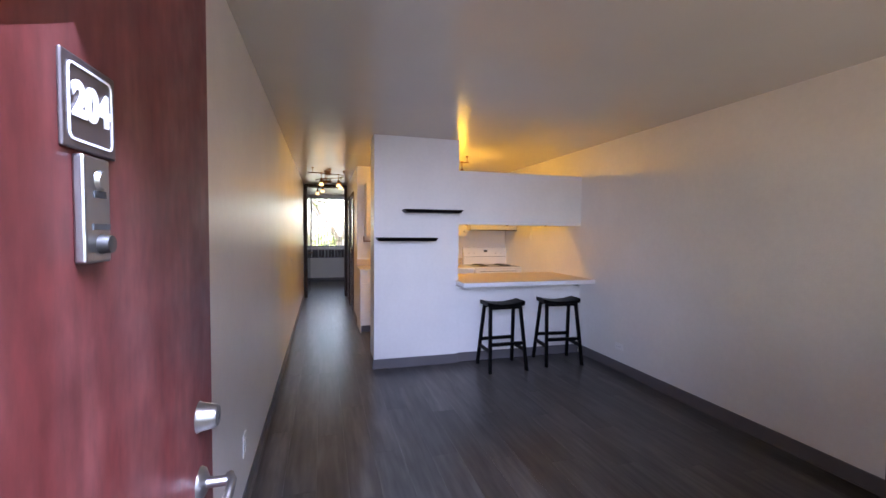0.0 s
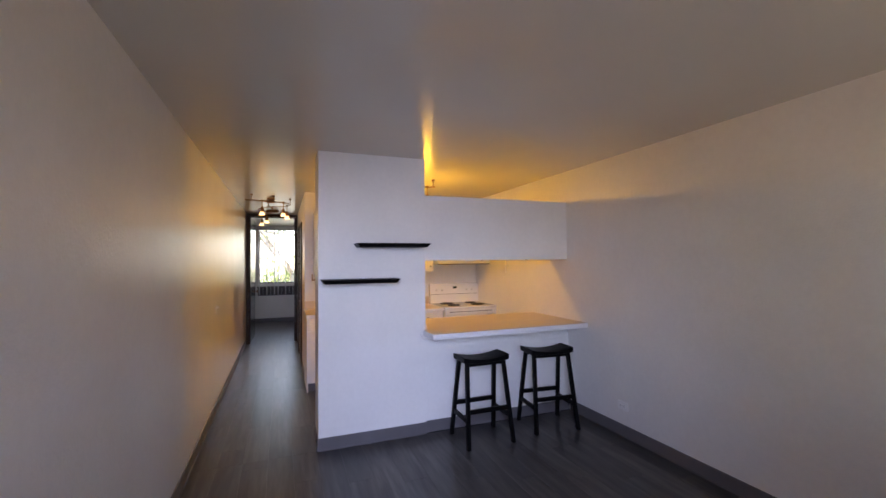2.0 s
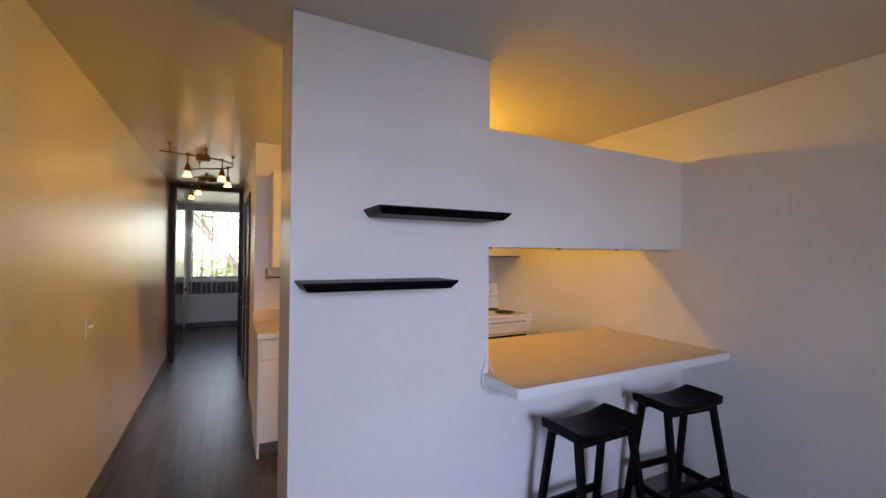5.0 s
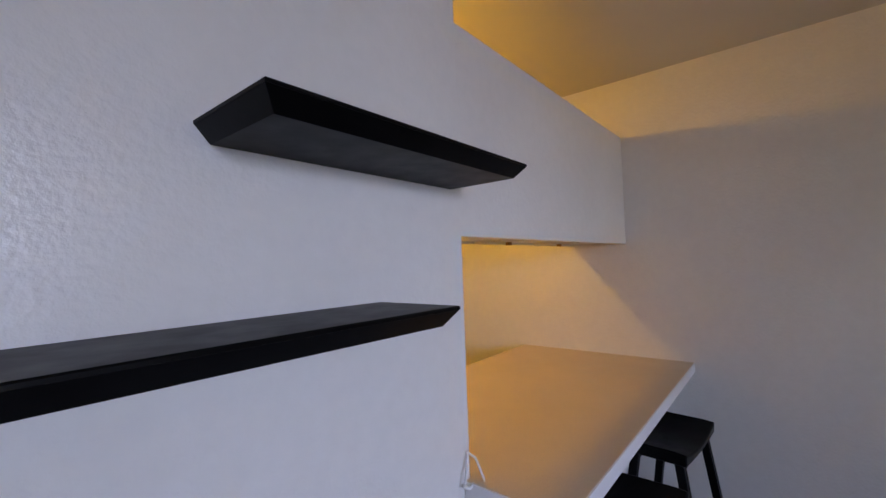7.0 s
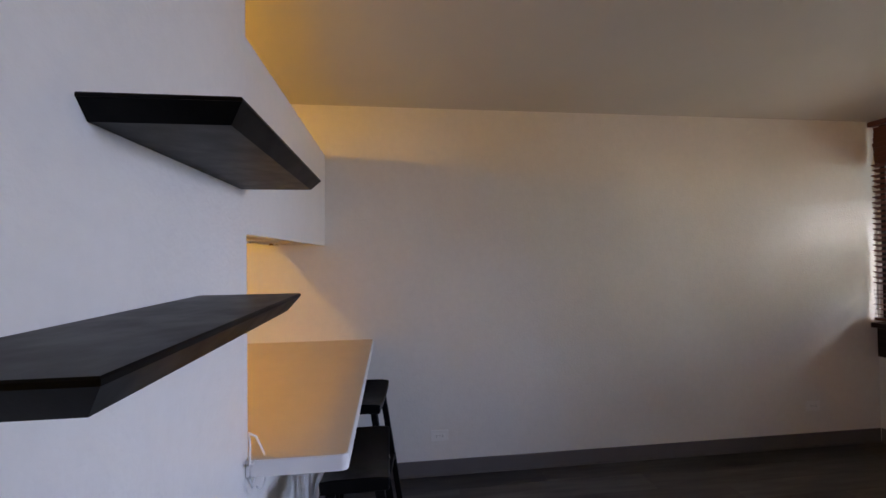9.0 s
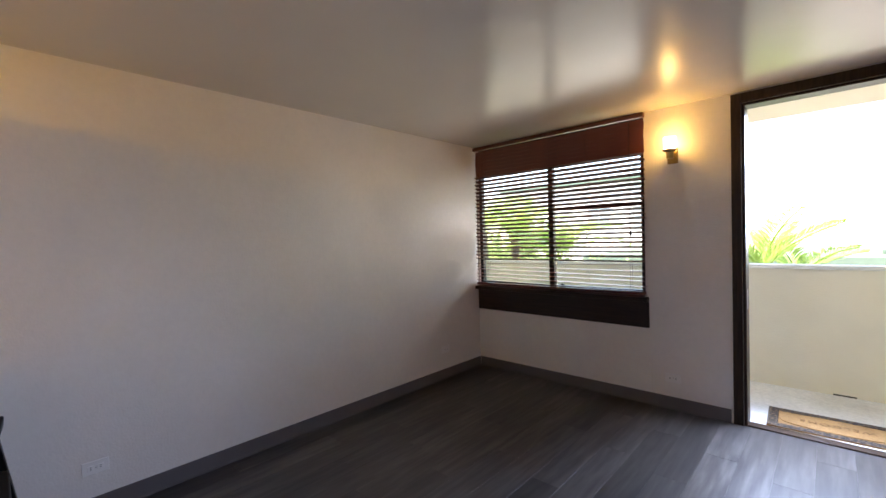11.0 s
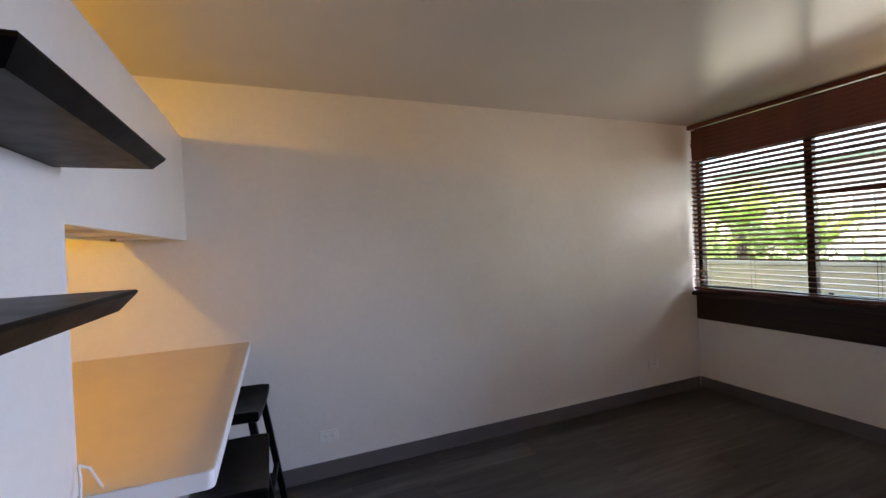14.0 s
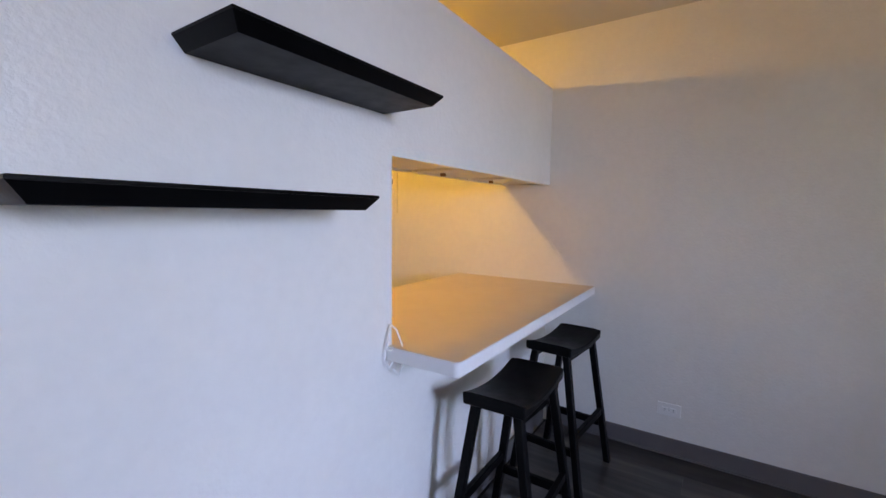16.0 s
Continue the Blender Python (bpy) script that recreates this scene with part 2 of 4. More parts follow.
def tube(bm, pts, r, n=8):
    """A bent round bar along a list of places."""
    pts = [Vector(p) for p in pts]
    rings = []
    for i, p in enumerate(pts):
        d = (pts[min(i + 1, len(pts) - 1)] - pts[max(i - 1, 0)]).normalized()
        q = d.to_track_quat("Z", "Y")
        rings.append([bm.verts.new(p + q @ Vector((r * math.cos(2 * math.pi * k / n), r * math.sin(2 * math.pi * k / n), 0))) for k in range(n)])
    for s, e in zip(rings, rings[1:]):
        for k in range(n):
            bm.faces.new((s[k], s[(k + 1) % n], e[(k + 1) % n], e[k]))
    bm.faces.new(rings[0][::-1])
    bm.faces.new(rings[-1])
    return bm


def lathe(bm, place, profile, n=24, m=None):
    """A turned shape round the z axis through place; profile rows of radius, height."""
    rings = []
    for r, z in profile:
        rings.append([bm.verts.new((r * math.cos(2 * math.pi * k / n), r * math.sin(2 * math.pi * k / n), z)) for k in range(n)])
    for s, e in zip(rings, rings[1:]):
        for k in range(n):
            bm.faces.new((s[k], s[(k + 1) % n], e[(k + 1) % n], e[k]))
    vs = [v for r in rings for v in r]
    mm = Matrix.Translation(place) @ (m or Matrix())
    bmesh.ops.transform(bm, matrix=mm, verts=vs)
    return bm


def mesh_object(name, bm, mat, smooth=False):
    me = bpy.data.meshes.new(name)
    bmesh.ops.recalc_face_normals(bm, faces=bm.faces)
    bm.to_mesh(me)
    bm.free()
    me.materials.append(mat)
    if smooth:
        me.shade_smooth()
        me.set_sharp_from_angle(angle=radians(40))
    return new(name, me)


def part(name, bm, mat, parent, label="", smooth=False):
    ob = mesh_object(name, bm, mat, smooth)
    ob.parent = parent
    if label:
        tagged(ob, label)
    return ob


def thing(name, place, label, category, group=""):
    ob = new(name)
    ob.location = place
    ob.empty_display_size = 0.1
    return tagged(ob, label, category, group)


def settle(ob):
    """Lets parts that were built in world places keep them under a thing that stands elsewhere."""
    bpy.context.view_layer.update()
    inv = ob.matrix_world.inverted()
    for c in ob.children:
        c.matrix_parent_inverse = inv
    return ob


def structure(name, bm, mat, label="", category=""):
    return tagged(mesh_object(name, bm, mat), label, category, kind="structure")


# ---- large structure ----
T = 0.12
structure("wall_west", boxes((XL - T, XL, YB - T, YW + T, 0, H)), PAINT, "off-white semi-gloss painted wall with orange-peel texture", "wall")
structure("wall_east", boxes((XR, XR + T, YB - T, YW + T, 0, H)), PAINT, "off-white semi-gloss painted wall with orange-peel texture", "wall")
# entrance wall, with the window and the door opening
DX0, DX1, DZ = -0.84, 0.032, 2.36
WX0, WX1, WZ0, WZ1 = 0.70, 2.462, 0.92, 2.425
structure("wall_south", boxes((XL, DX0, YB - T, YB, 0, H), (DX0, DX1, YB - T, YB, DZ, H), (DX1, WX0, YB - T, YB, 0, H),
                              (WX0, WX1, YB - T, YB, 0, WZ0), (WX0, WX1, YB - T, YB, WZ1, H), (WX1, XR, YB - T, YB, 0, H)), PAINT,
          "off-white entrance wall with a window and a doorway", "wall")
structure("wall_partition", boxes((0, PX, YF, YF + 0.33, 0, H), bevel=0.0025), PAINT, "off-white partition wall between hall and kitchen", "wall")
structure("wall_counter", boxes((PX, XR, YF + 0.028, YF + 0.13, 0, 0.868)), PAINT, "off-white half wall under the breakfast counter", "wall")
structure("wall_kitchen", boxes((0.0, XR, KY, KY + 0.1, 0, H)), PAINT, "off-white kitchen back wall", "wall")
CL0, CL1, CL2, CL3 = 2.98, 3.80, 4.06, 4.78
structure("wall_hall", boxes((0, 0.1, KY + 0.1, CL0, 0, H), (0, 0.1, CL0, CL1, 2.06, H), (0, 0.1, CL1, CL2, 0, H), (0, 0.1, CL2, CL3, 2.06, H), (0, 0.1, CL3, YE, 0, H)),
          PAINT, "off-white hall wall with two dark doors", "wall")
BX0, BX1, BZ = -0.85, -0.035, 2.385
structure("wall_hall_end", boxes((XL, BX0, YE, YE + T, 0, H), (BX0, BX1, YE, YE + T, BZ, H), (BX1, XR, YE, YE + T, 0, H)), PAINT,
          "off-white wall with the bedroom doorway", "wall")
VX0, VX1, VZ0, VZ1 = -0.83, 0.75, 0.985, 2.365
structure("wall_north", boxes((XL, VX0, YW, YW + T, 0, H), (VX0, VX1, YW, YW + T, 0, VZ0), (VX0, VX1, YW, YW + T, VZ1, H), (VX1, XR, YW, YW + T, 0, H)), PAINT,
          "off-white bedroom wall with a wide window", "wall")
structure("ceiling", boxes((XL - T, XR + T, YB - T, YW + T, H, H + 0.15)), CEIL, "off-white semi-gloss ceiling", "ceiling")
floor = structure("floor", boxes((XL - T, XR + T, YB - 0.042, YW + T, -0.12, -0.006)), SUBFLOOR, "dark grey-brown vinyl plank floor", "floor")


# baseboards, straight runs with a rounded top and a small toe
def baseboard(x0, x1, y0, y1):
    bm = bmesh.new()
    box(bm, x0, x1, y0, y1, 0, 0.102, 0.003)
    dx, dy = x1 - x0, y1 - y0
    e = 0.006
    if dx > dy:
        box(bm, x0, x1, y0 - e, y1 + e, 0, 0.010, 0.003)
    else:
        box(bm, x0 - e, x1 + e, y0, y1, 0, 0.010, 0.003)
    structure("baseboard", bm, COVE, "dark grey vinyl cove baseboard", "baseboard")


B = 0.009
baseboard(XL, XL + B, YB, YE)
baseboard(XR - B, XR, YB + B, YF)
baseboard(DX1 + 0.075, XR - B, YB, YB + B)
baseboard(0, PX, YF - B, YF)
baseboard(PX, XR - B, YF + 0.019, YF + 0.028)
baseboard(-B, 0, YF - B, YF + 0.33)
baseboard(-B, 0, KY, CL0 - 0.06)
baseboard(XL, XR, YW - B, YW)

# ---- entrance: door frame, door, window, sconce ----
ef = tagged(new("door_1"), "dark brown wooden entrance door frame", "door frame", kind="structure")
part("jamb", boxes((DX1, DX1 + 0.060, YB, YB + 0.016, 0, H - 0.012), bevel=0.003), DARK_WOOD, ef)
part("jamb", boxes((XL + 0.004, DX0, YB, YB + 0.010, 0, H - 0.012), bevel=0.003), DARK_WOOD, ef)
part("head", boxes((DX0, DX1, YB, YB + 0.016, DZ, H - 0.012), bevel=0.003), DARK_WOOD, ef)
part("jamb_lining", boxes((DX1 - 0.022, DX1 - 0.002, YB - T - 0.02, YB - 0.002, 0, DZ - 0.002), bevel=0.002), DARK_WOOD, ef)
part("jamb_lining", boxes((DX0 + 0.002, DX0 + 0.008, YB - T - 0.02, YB - 0.034, 0, DZ - 0.002), bevel=0.002), DARK_WOOD, ef)
part("head_lining", boxes((DX0 + 0.022, DX1 - 0.022, YB - T - 0.02, YB - 0.002, DZ - 0.022, DZ - 0.002), bevel=0.002), DARK_WOOD, ef)
part("threshold", boxes((DX0 + 0.022, DX1 - 0.022, YB - 0.085, YB - 0.004, -0.033, 0.010), bevel=0.003), DARK_WOOD, ef, "dark door threshold")
part("strike_plate", boxes((DX1 - 0.026, DX1 - 0.022, YB - 0.06, YB - 0.02, 0.86, 1.0)), STEEL, ef)


def entrance_door():
    d = thing("entrance_door", (-0.772, YB - 0.030, 0), "open red-brown painted entrance door with number plate, stands along the wall", "door")
    L, Z0, Z1 = 0.815, 0.012, 2.352
    leaf = part("leaf", boxes((-0.0405, -0.0025, 0.002, L - 0.004, Z0, Z1)), DOOR_EDGE, d, "plain wooden door edge")
    part("outer_face", boxes((-0.0025, 0, 0, L - 0.001, Z0, Z1), bevel=0.001), DOOR_RED, d, "scuffed red-brown painted outer face")
    part("inner_face", boxes((-0.043, -0.0405, 0, L - 0.001, Z0, Z1), bevel=0.001), DARK_GLOSS, d, "dark glossy brown inner face")
    # number plate
    py0, py1, pz0, pz1 = 0.293, 0.399, 1.536, 1.636
    plate = part("number_plate", boxes((0, 0.005, py0, py1, pz0, pz1), bevel=0.002), SIGN, d, "dark brown number plate with white rim")
    rim = bmesh.new()
    a, w = 0.010, 0.0026
    pts = []
    for cx, cz, st in ((py1 - a - 0.008, pz1 - a - 0.008, 0), (py0 + a + 0.008, pz1 - a - 0.008, 90), (py0 + a + 0.008, pz0 + a + 0.008, 180), (py1 - a - 0.008, pz0 + a + 0.008, 270)):
        for k in range(5):
            t = radians(st + 22.5 * k)
            pts.append((cx, cz, math.cos(t), math.sin(t)))
    outer = [rim.verts.new((0.0062, c + 0.009 * u, z + 0.009 * v)) for c, z, u, v in pts]
    inner = [rim.verts.new((0.0062, c + (0.009 - w) * u, z + (0.009 - w) * v)) for c, z, u, v in pts]
    for i in range(len(pts)):
        j = (i + 1) % len(pts)
        rim.faces.new((outer[i], outer[j], inner[j], inner[i]))
    ex = bmesh.ops.extrude_face_region(rim, geom=rim.faces[:])
    bmesh.ops.translate(rim, vec=(-0.0014, 0, 0), verts=[v for v in ex["geom"] if isinstance(v, bmesh.types.BMVert)])
    part("plate_rim", rim, SIGN_WHITE, plate, "thin white rim line")
    cu = bpy.data.curves.new("number", "FONT")
    cu.body, cu.size, cu.extrude, cu.align_x, cu.align_y, cu.offset = "204", 0.049, 0.0008, "CENTER", "CENTER", 0.0025
    txt = bpy.data.objects.new("number_text", cu)
    scene.collection.objects.link(txt)
    me = bpy.data.meshes.new_from_object(txt.evaluated_get(bpy.context.evaluated_depsgraph_get()))
    bpy.data.objects.remove(txt)
    me.transform(pose(0.0060, (py0 + py1) / 2, (pz0 + pz1) / 2 + 0.002, 90, 0, 90))
    me.materials.clear()
    me.materials.append(SIGN_WHITE)
    num = new("number", me)
    num.parent = plate
    tagged(num, "white number 204")
    # door viewer and bell
    vy0, vy1, vz0, vz1 = 0.314, 0.367, 1.413, 1.532
    v = part("door_viewer", boxes((0, 0.012, vy0, vy1, vz0, vz1), bevel=0.003), STEEL, d, "worn metal door viewer with bell button")
    vc = (vy0 + vy1) / 2 + 0.004
    part("lens", cylinder(bmesh.new(), (0.011, vc, 1.506), (0.0165, vc, 1.506), 0.013, 0.010, 20), STEEL, v, "round viewer lens", True)
    part("slot", boxes((0.0115, 0.0135, vc - 0.014, vc + 0.010, 1.486, 1.494)), SLOT, v)
    part("slot", boxes((0.0115, 0.0135, vc - 0.018, vc + 0.018, 1.450, 1.457)), SLOT, v)
    part("bell_button", cylinder(bmesh.new(), (0.011, vc, 1.434), (0.023, vc, 1.434), 0.0115, 0.010, 20), DARK_METAL, v, "dark round bell button", True)
    # deadbolt
    yb, zb = L - 0.092, 1.066
    bolt = part("deadbolt", lathe(bmesh.new(), (0, yb, zb), [(0.0005, 0.036), (0.020, 0.036), (0.024, 0.030), (0.029, 0.004), (0.032, 0.0), (0.0005, 0)], 28, pose(0, 0, 0, 0, 90, 0)), STEEL, d, "satin metal deadbolt cylinder", True)
    part("keyhole", boxes((0.0355, 0.0375, yb - 0.002, yb + 0.002, zb - 0.009, zb + 0.009)), SLOT, bolt)
    part("thumb_turn", boxes((-0.075, -0.043, yb - 0.006, yb + 0.006, zb - 0.016, zb + 0.016), bevel=0.004), STEEL, d, "satin metal thumb turn", True)
    part("bolt_plate", boxes((-0.034, -0.009, L - 0.002, L + 0.0012, zb - 0.028, zb + 0.028)), STEEL, d)
    # lever handles
    zh = 0.926
    for s, x in ((1, 0.0), (-1, -0.043)):
        bm = bmesh.new()
        lathe(bm, (x, yb, zh), [(0.0005, 0.014), (0.018, 0.014), (0.031, 0.007), (0.034, 0.0), (0.0005, 0)], 28, pose(0, 0, 0, 0, 90 * s, 0))
        cylinder(bm, (x, yb, zh), (x + s * 0.060, yb, zh), 0.0115, 0.0105, 18)
        tube(bm, [(x + s * 0.054, yb + 0.010, zh + 0.006), (x + s * 0.062, yb - 0.008, zh + 0.004), (x + s * 0.062, yb - 0.035, zh - 0.008), (x + s * 0.055, yb - 0.070, zh - 0.028), (x + s * 0.044, yb - 0.095, zh - 0.042)], 0.0095, 12)
        part("lever_handle", bm, STEEL, d, "brushed metal lever handle", True)
    part("latch_plate", boxes((-0.034, -0.009, L - 0.002, L + 0.0012, zh - 0.03, zh + 0.03)), STEEL, d)
    for z in (0.25, 1.2, 2.1):
        part("hinge", cylinder(bmesh.new(), (-0.046, -0.004, z - 0.05), (-0.046, -0.004, z + 0.05), 0.006, None, 12), STEEL, d)
    d.rotation_euler = (0, 0, radians(-1.5))
    return d


entrance_door()

win = tagged(new("window_1"), "dark framed two-pane sliding window beside the door", "window", kind="structure")
MX = 1.580
FY0, FY1 = YB - 0.085, YB - 0.03
part("window_frame", boxes((WX0, WX0 + 0.035, FY0, FY1, WZ0, WZ1), (WX1 - 0.035, WX1, FY0, FY1, WZ0, WZ1), (WX0 + 0.035, WX1 - 0.035, FY0, FY1, WZ0, WZ0 + 0.035),
                           (WX0 + 0.035, WX1 - 0.035, FY0, FY1, WZ1 - 0.035, WZ1)), ALU_FRAME, win)
part("mullion", boxes((MX - 0.026, MX + 0.026, FY0 + 0.004, FY1 + 0.004, WZ0 + 0.035, WZ1 - 0.035), bevel=0.003), ALU_FRAME, win)
for x0, x1 in ((WX0 + 0.035, MX - 0.026), (MX + 0.026, WX1 - 0.035)):
    p = part("pane", boxes((x0, x1, YB - 0.046, YB - 0.042, WZ0 + 0.035, WZ1 - 0.035)), GLASS, win)
    p.visible_shadow = False
part("sash_lock", boxes((MX - 0.13, MX - 0.10, FY1, FY1 + 0.014, WZ0 + 0.035, WZ0 + 0.052), bevel=0.003), DARK_METAL, win)
part("window_sill", boxes((0.672, XR - 0.004, YB + 0.001, YB + 0.075, 0.868, 0.905), bevel=0.005), SILL_WOOD, win, "dark stained wooden sill")
part("apron", boxes((0.672, XR - 0.006, YB + 0.001, YB + 0.020, 0.645, 0.866), bevel=0.003), SILL_WOOD, win, "dark stained wooden apron board")
part("lining", boxes((WX0, WX1, FY1, YB, WZ0 - 0.002, WZ0 + 0.004)), ALU_FRAME, win)


def wooden_blind():
    b = thing("venetian_blind", (1.57, YB + 0.03, H - 0.03), "reddish-brown wooden venetian blind, lowered with open slats, on the window", "window blind")
    x0, x1 = 0.690, XR - 0.022
    part("headrail", boxes((x0 - 0.006, XR - 0.003, YB + 0.012, YB + 0.062, 2.396, 2.432), bevel=0.003), BLIND, b)
    rnd = random.Random(4)
    w, th = 0.050, 0.003

    def slat_mesh(turn):
        """One slat of 16 lengths; turn gives its tilt along it, 0 to 1."""
        bm, n, rings = bmesh.new(), 16, []
        for k in range(n + 1):
            a, x = radians(turn(k / n)), x0 + (x1 - x0) * k / n
            c, d = math.cos(a), math.sin(a)
            rings.append([bm.verts.new((x, p * c - q * d, p * d + q * c)) for p, q in ((-w / 2, -th / 2), (w / 2, -th / 2), (w / 2, th / 2), (-w / 2, th / 2))])
        for p, q in zip(rings, rings[1:]):
            for k in range(4):
                bm.faces.new((p[k], q[k], q[(k + 1) % 4], p[(k + 1) % 4]))
        bm.faces.new(rings[0])
        bm.faces.new(rings[-1][::-1])
        bmesh.ops.recalc_face_normals(bm, faces=bm.faces)
        data = bpy.data.meshes.new("slat")
        bm.to_mesh(data)
        bm.free()
        data.materials.append(BLIND)
        return data

    straight, twisted = slat_mesh(lambda u: 0), slat_mesh(lambda u: 34 * max(0, 1 - abs(u - 0.2) / 0.36))
    z, i = 2.357, 0
    while z > 0.958:
        o = new("slat", twisted if abs(z - 1.69) < 0.02 else straight)
        o.parent = b
        tilt = 74 if i < 7 else 21 + rnd.uniform(-2.5, 2.5)
        roll = rnd.uniform(-0.12, 0.12)
        if z < 1.18:
            roll += rnd.uniform(-0.7, 0.9)
            tilt = 4 + rnd.uniform(-7, 7)
        cx = (x0 + x1) / 2
        o.matrix_basis = pose(cx + rnd.uniform(-0.007, 0.005), YB + 0.036, z, tilt, roll, 0) @ pose(-cx, 0, 0)
        z -= 0.0405 if i > 6 else 0.0375
        i += 1
    part("bottom_rail", boxes((x0, x1, YB + 0.010, YB + 0.064, 0.925, 0.945), bevel=0.004), BLIND, b)
    part("stacked_slat", boxes((x0, x1 - 0.03, YB + 0.012, YB + 0.066, 0.913, 0.917)), BLIND, b)
    for x in (0.80, 1.18, 1.95, 2.33):
        bm = bmesh.new()
        cylinder(bm, (x, YB + 0.062, 0.94), (x, YB + 0.062, 2.38), 0.0012, None, 6)
        cylinder(bm, (x, YB + 0.010, 0.94), (x, YB + 0.010, 2.38), 0.0012, None, 6)
        part("ladder_cord", bm, SILL_WOOD, b)
    bm = cylinder(bmesh.new(), (0.79, YB + 0.072, 1.46), (0.79, YB + 0.072, 2.38), 0.0016, None, 6)
    lathe(bm, (0.79, YB + 0.072, 1.42), [(0.0005, 0.045), (0.006, 0.04), (0.010, 0.012), (0.008, 0), (0.0005, 0)], 12)
    part("pull_cord", bm, SILL_WOOD, b, "pull cord with a dark tassel")
    return settle(b)


wooden_blind()


def sconce():
    s = thing("wall_sconce", (0.478, YB, 2.045), "lit brass wall sconce with a glass shade beside the window", "wall lamp")
    part("backplate", boxes((0.440, 0.516, YB, YB + 0.014, 1.985, 2.105), bevel=0.004), BRASS, s)
    part("arm", boxes((0.466, 0.490, YB + 0.012, YB + 0.098, 2.020, 2.040), bevel=0.004), BRASS, s)
    bm = lathe(bmesh.new(), (0.478, YB + 0.088, 2.020), [(0.0005, 0), (0.026, 0.0), (0.028, 0.045), (0.052, 0.060), (0.054, 0.066), (0.022, 0.066), (0.0005, 0.066)], 28)
    part("cup", bm, BRASS, s, "brass lamp cup", True)
    bm = lathe(bmesh.new(), (0.478, YB + 0.088, 2.087), [(0.040, 0.0), (0.043, 0.03), (0.046, 0.095), (0.043, 0.095), (0.040, 0.03), (0.037, 0.0)], 28)
    g = part("glass_shade", bm, SHADE_GLOW, s, "lit frosted glass shade", True)
    g.visible_shadow = False
    bm = lathe(bmesh.new(), (0.478, YB + 0.088, 2.087), [(0.0005, 0.088), (0.018, 0.082), (0.029, 0.060), (0.027, 0.035), (0.014, 0.008), (0.012, 0.0)], 20)
    lamp = part("bulb", bm, SCONCE_GLOW, s, "glowing bulb", True)
    lamp.visible_shadow = False
    return settle(s)


structure("trim", boxes((0.658, 0.671, YB + 0.0005, YB + 0.003, 0.103, 0.645)), PAINT, "thin painted seam strip below the window end", "seam strip")
sconce()
bulb_light("sconce_light", (0.478, YB + 0.088, 2.140), SCONCE_W)


# ---- wall plates ----
def duplex_outlet(x, y, z, turn, flat=True, label="white duplex wall outlet"):
    o = thing("wall_outlet", (x, y, z), label, "outlet", "wall outlets")
    o.rotation_euler = (0, 0, radians(turn))
    w, h = (0.058, 0.036) if flat else (0.036, 0.058)
    part("cover_plate", boxes((-w, w, -0.006, 0, -h, h), bevel=0.002), PLASTIC, o)
    for s in (-1, 1):
        cx, cz = (s * 0.021, 0) if flat else (0, s * 0.021)
        face = part("socket", boxes((cx - 0.015, cx + 0.015, -0.0095, -0.006, cz - 0.013, cz + 0.013), bevel=0.001), PLASTIC, o)
        for k in (-1, 1):
            sx, sz = (cx, cz + k * 0.005) if flat else (cx + k * 0.005, cz)
            ew, eh = (0.004, 0.0012) if flat else (0.0012, 0.004)
            part("slot", boxes((sx - ew, sx + ew, -0.0102, -0.0093, sz - eh, sz + eh)), SLOT, face)
    part("screw", cylinder(bmesh.new(), (0, -0.0075, 0), (0, -0.005, 0), 0.003, None, 10), STEEL, o)
    return o


duplex_outlet(XR, -0.700, 0.262, -90)
duplex_outlet(0.500, YB, 0.255, 180)
duplex_outlet(XR, -3.50, 0.30, -90)
duplex_outlet(XL, -2.02, 0.338, 90, False)


def light_switch(x, y, z):
    o = thing("light_switch", (x, y, z), "white double light switch plate on the hall wall", "switch")
    o.rotation_euler = (0, 0, radians(90))
    part("cover_plate", boxes((-0.058, 0.058, -0.006, 0, -0.058, 0.058), bevel=0.002), PLASTIC, o)
    for s in (-1, 1):
        part("toggle", boxes((s * 0.023 - 0.005, s * 0.023 + 0.005, -0.018, -0.005, -0.002, 0.012), bevel=0.002), PLASTIC, o)
    return o


light_switch(XL, 1.33, 1.06)


# ---- shelves on the partition ----
def floating_shelf(x0, x1, z1, h):
    """A shelf whose front and ends slope inwards towards the underside."""
    s = tagged(new("floating_shelf"), "black lacquered floating shelf with slanted edges on the wall", "shelf", "floating shelves")
    d, sl = 0.203, 0.0225
    s.location = ((x0 + x1) / 2, YF, z1 - h)
    hw = (x1 - x0) / 2

    def tapered(name, rows):
        bm = bmesh.new()
        rings = [[bm.verts.new(p) for p in ((-w, -0.0005, z), (w, -0.0005, z), (w, -dd, z), (-w, -dd, z))] for w, dd, z in rows]
        bm.faces.new(rings[0])
        for a, b in zip(rings, rings[1:]):
            for k in range(4):
                bm.faces.new((a[k], a[(k + 1) % 4], b[(k + 1) % 4], b[k]))
        bm.faces.new(rings[-1][::-1])
        part(name, bm, BLACK, s)

    tapered("top_board", [(hw - 0.002, d - 0.002, h), (hw, d, h - 0.002), (hw, d, h - 0.0065)])
    tapered("sloped_body", [(hw - 0.0008, d - 0.0008, h - 0.0067), (hw - sl, d - sl, 0)])
    return s


floating_shelf(0.288, 0.903, 1.675, 0.0325)
floating_shelf(0.016, 0.635, 1.383, 0.0345)


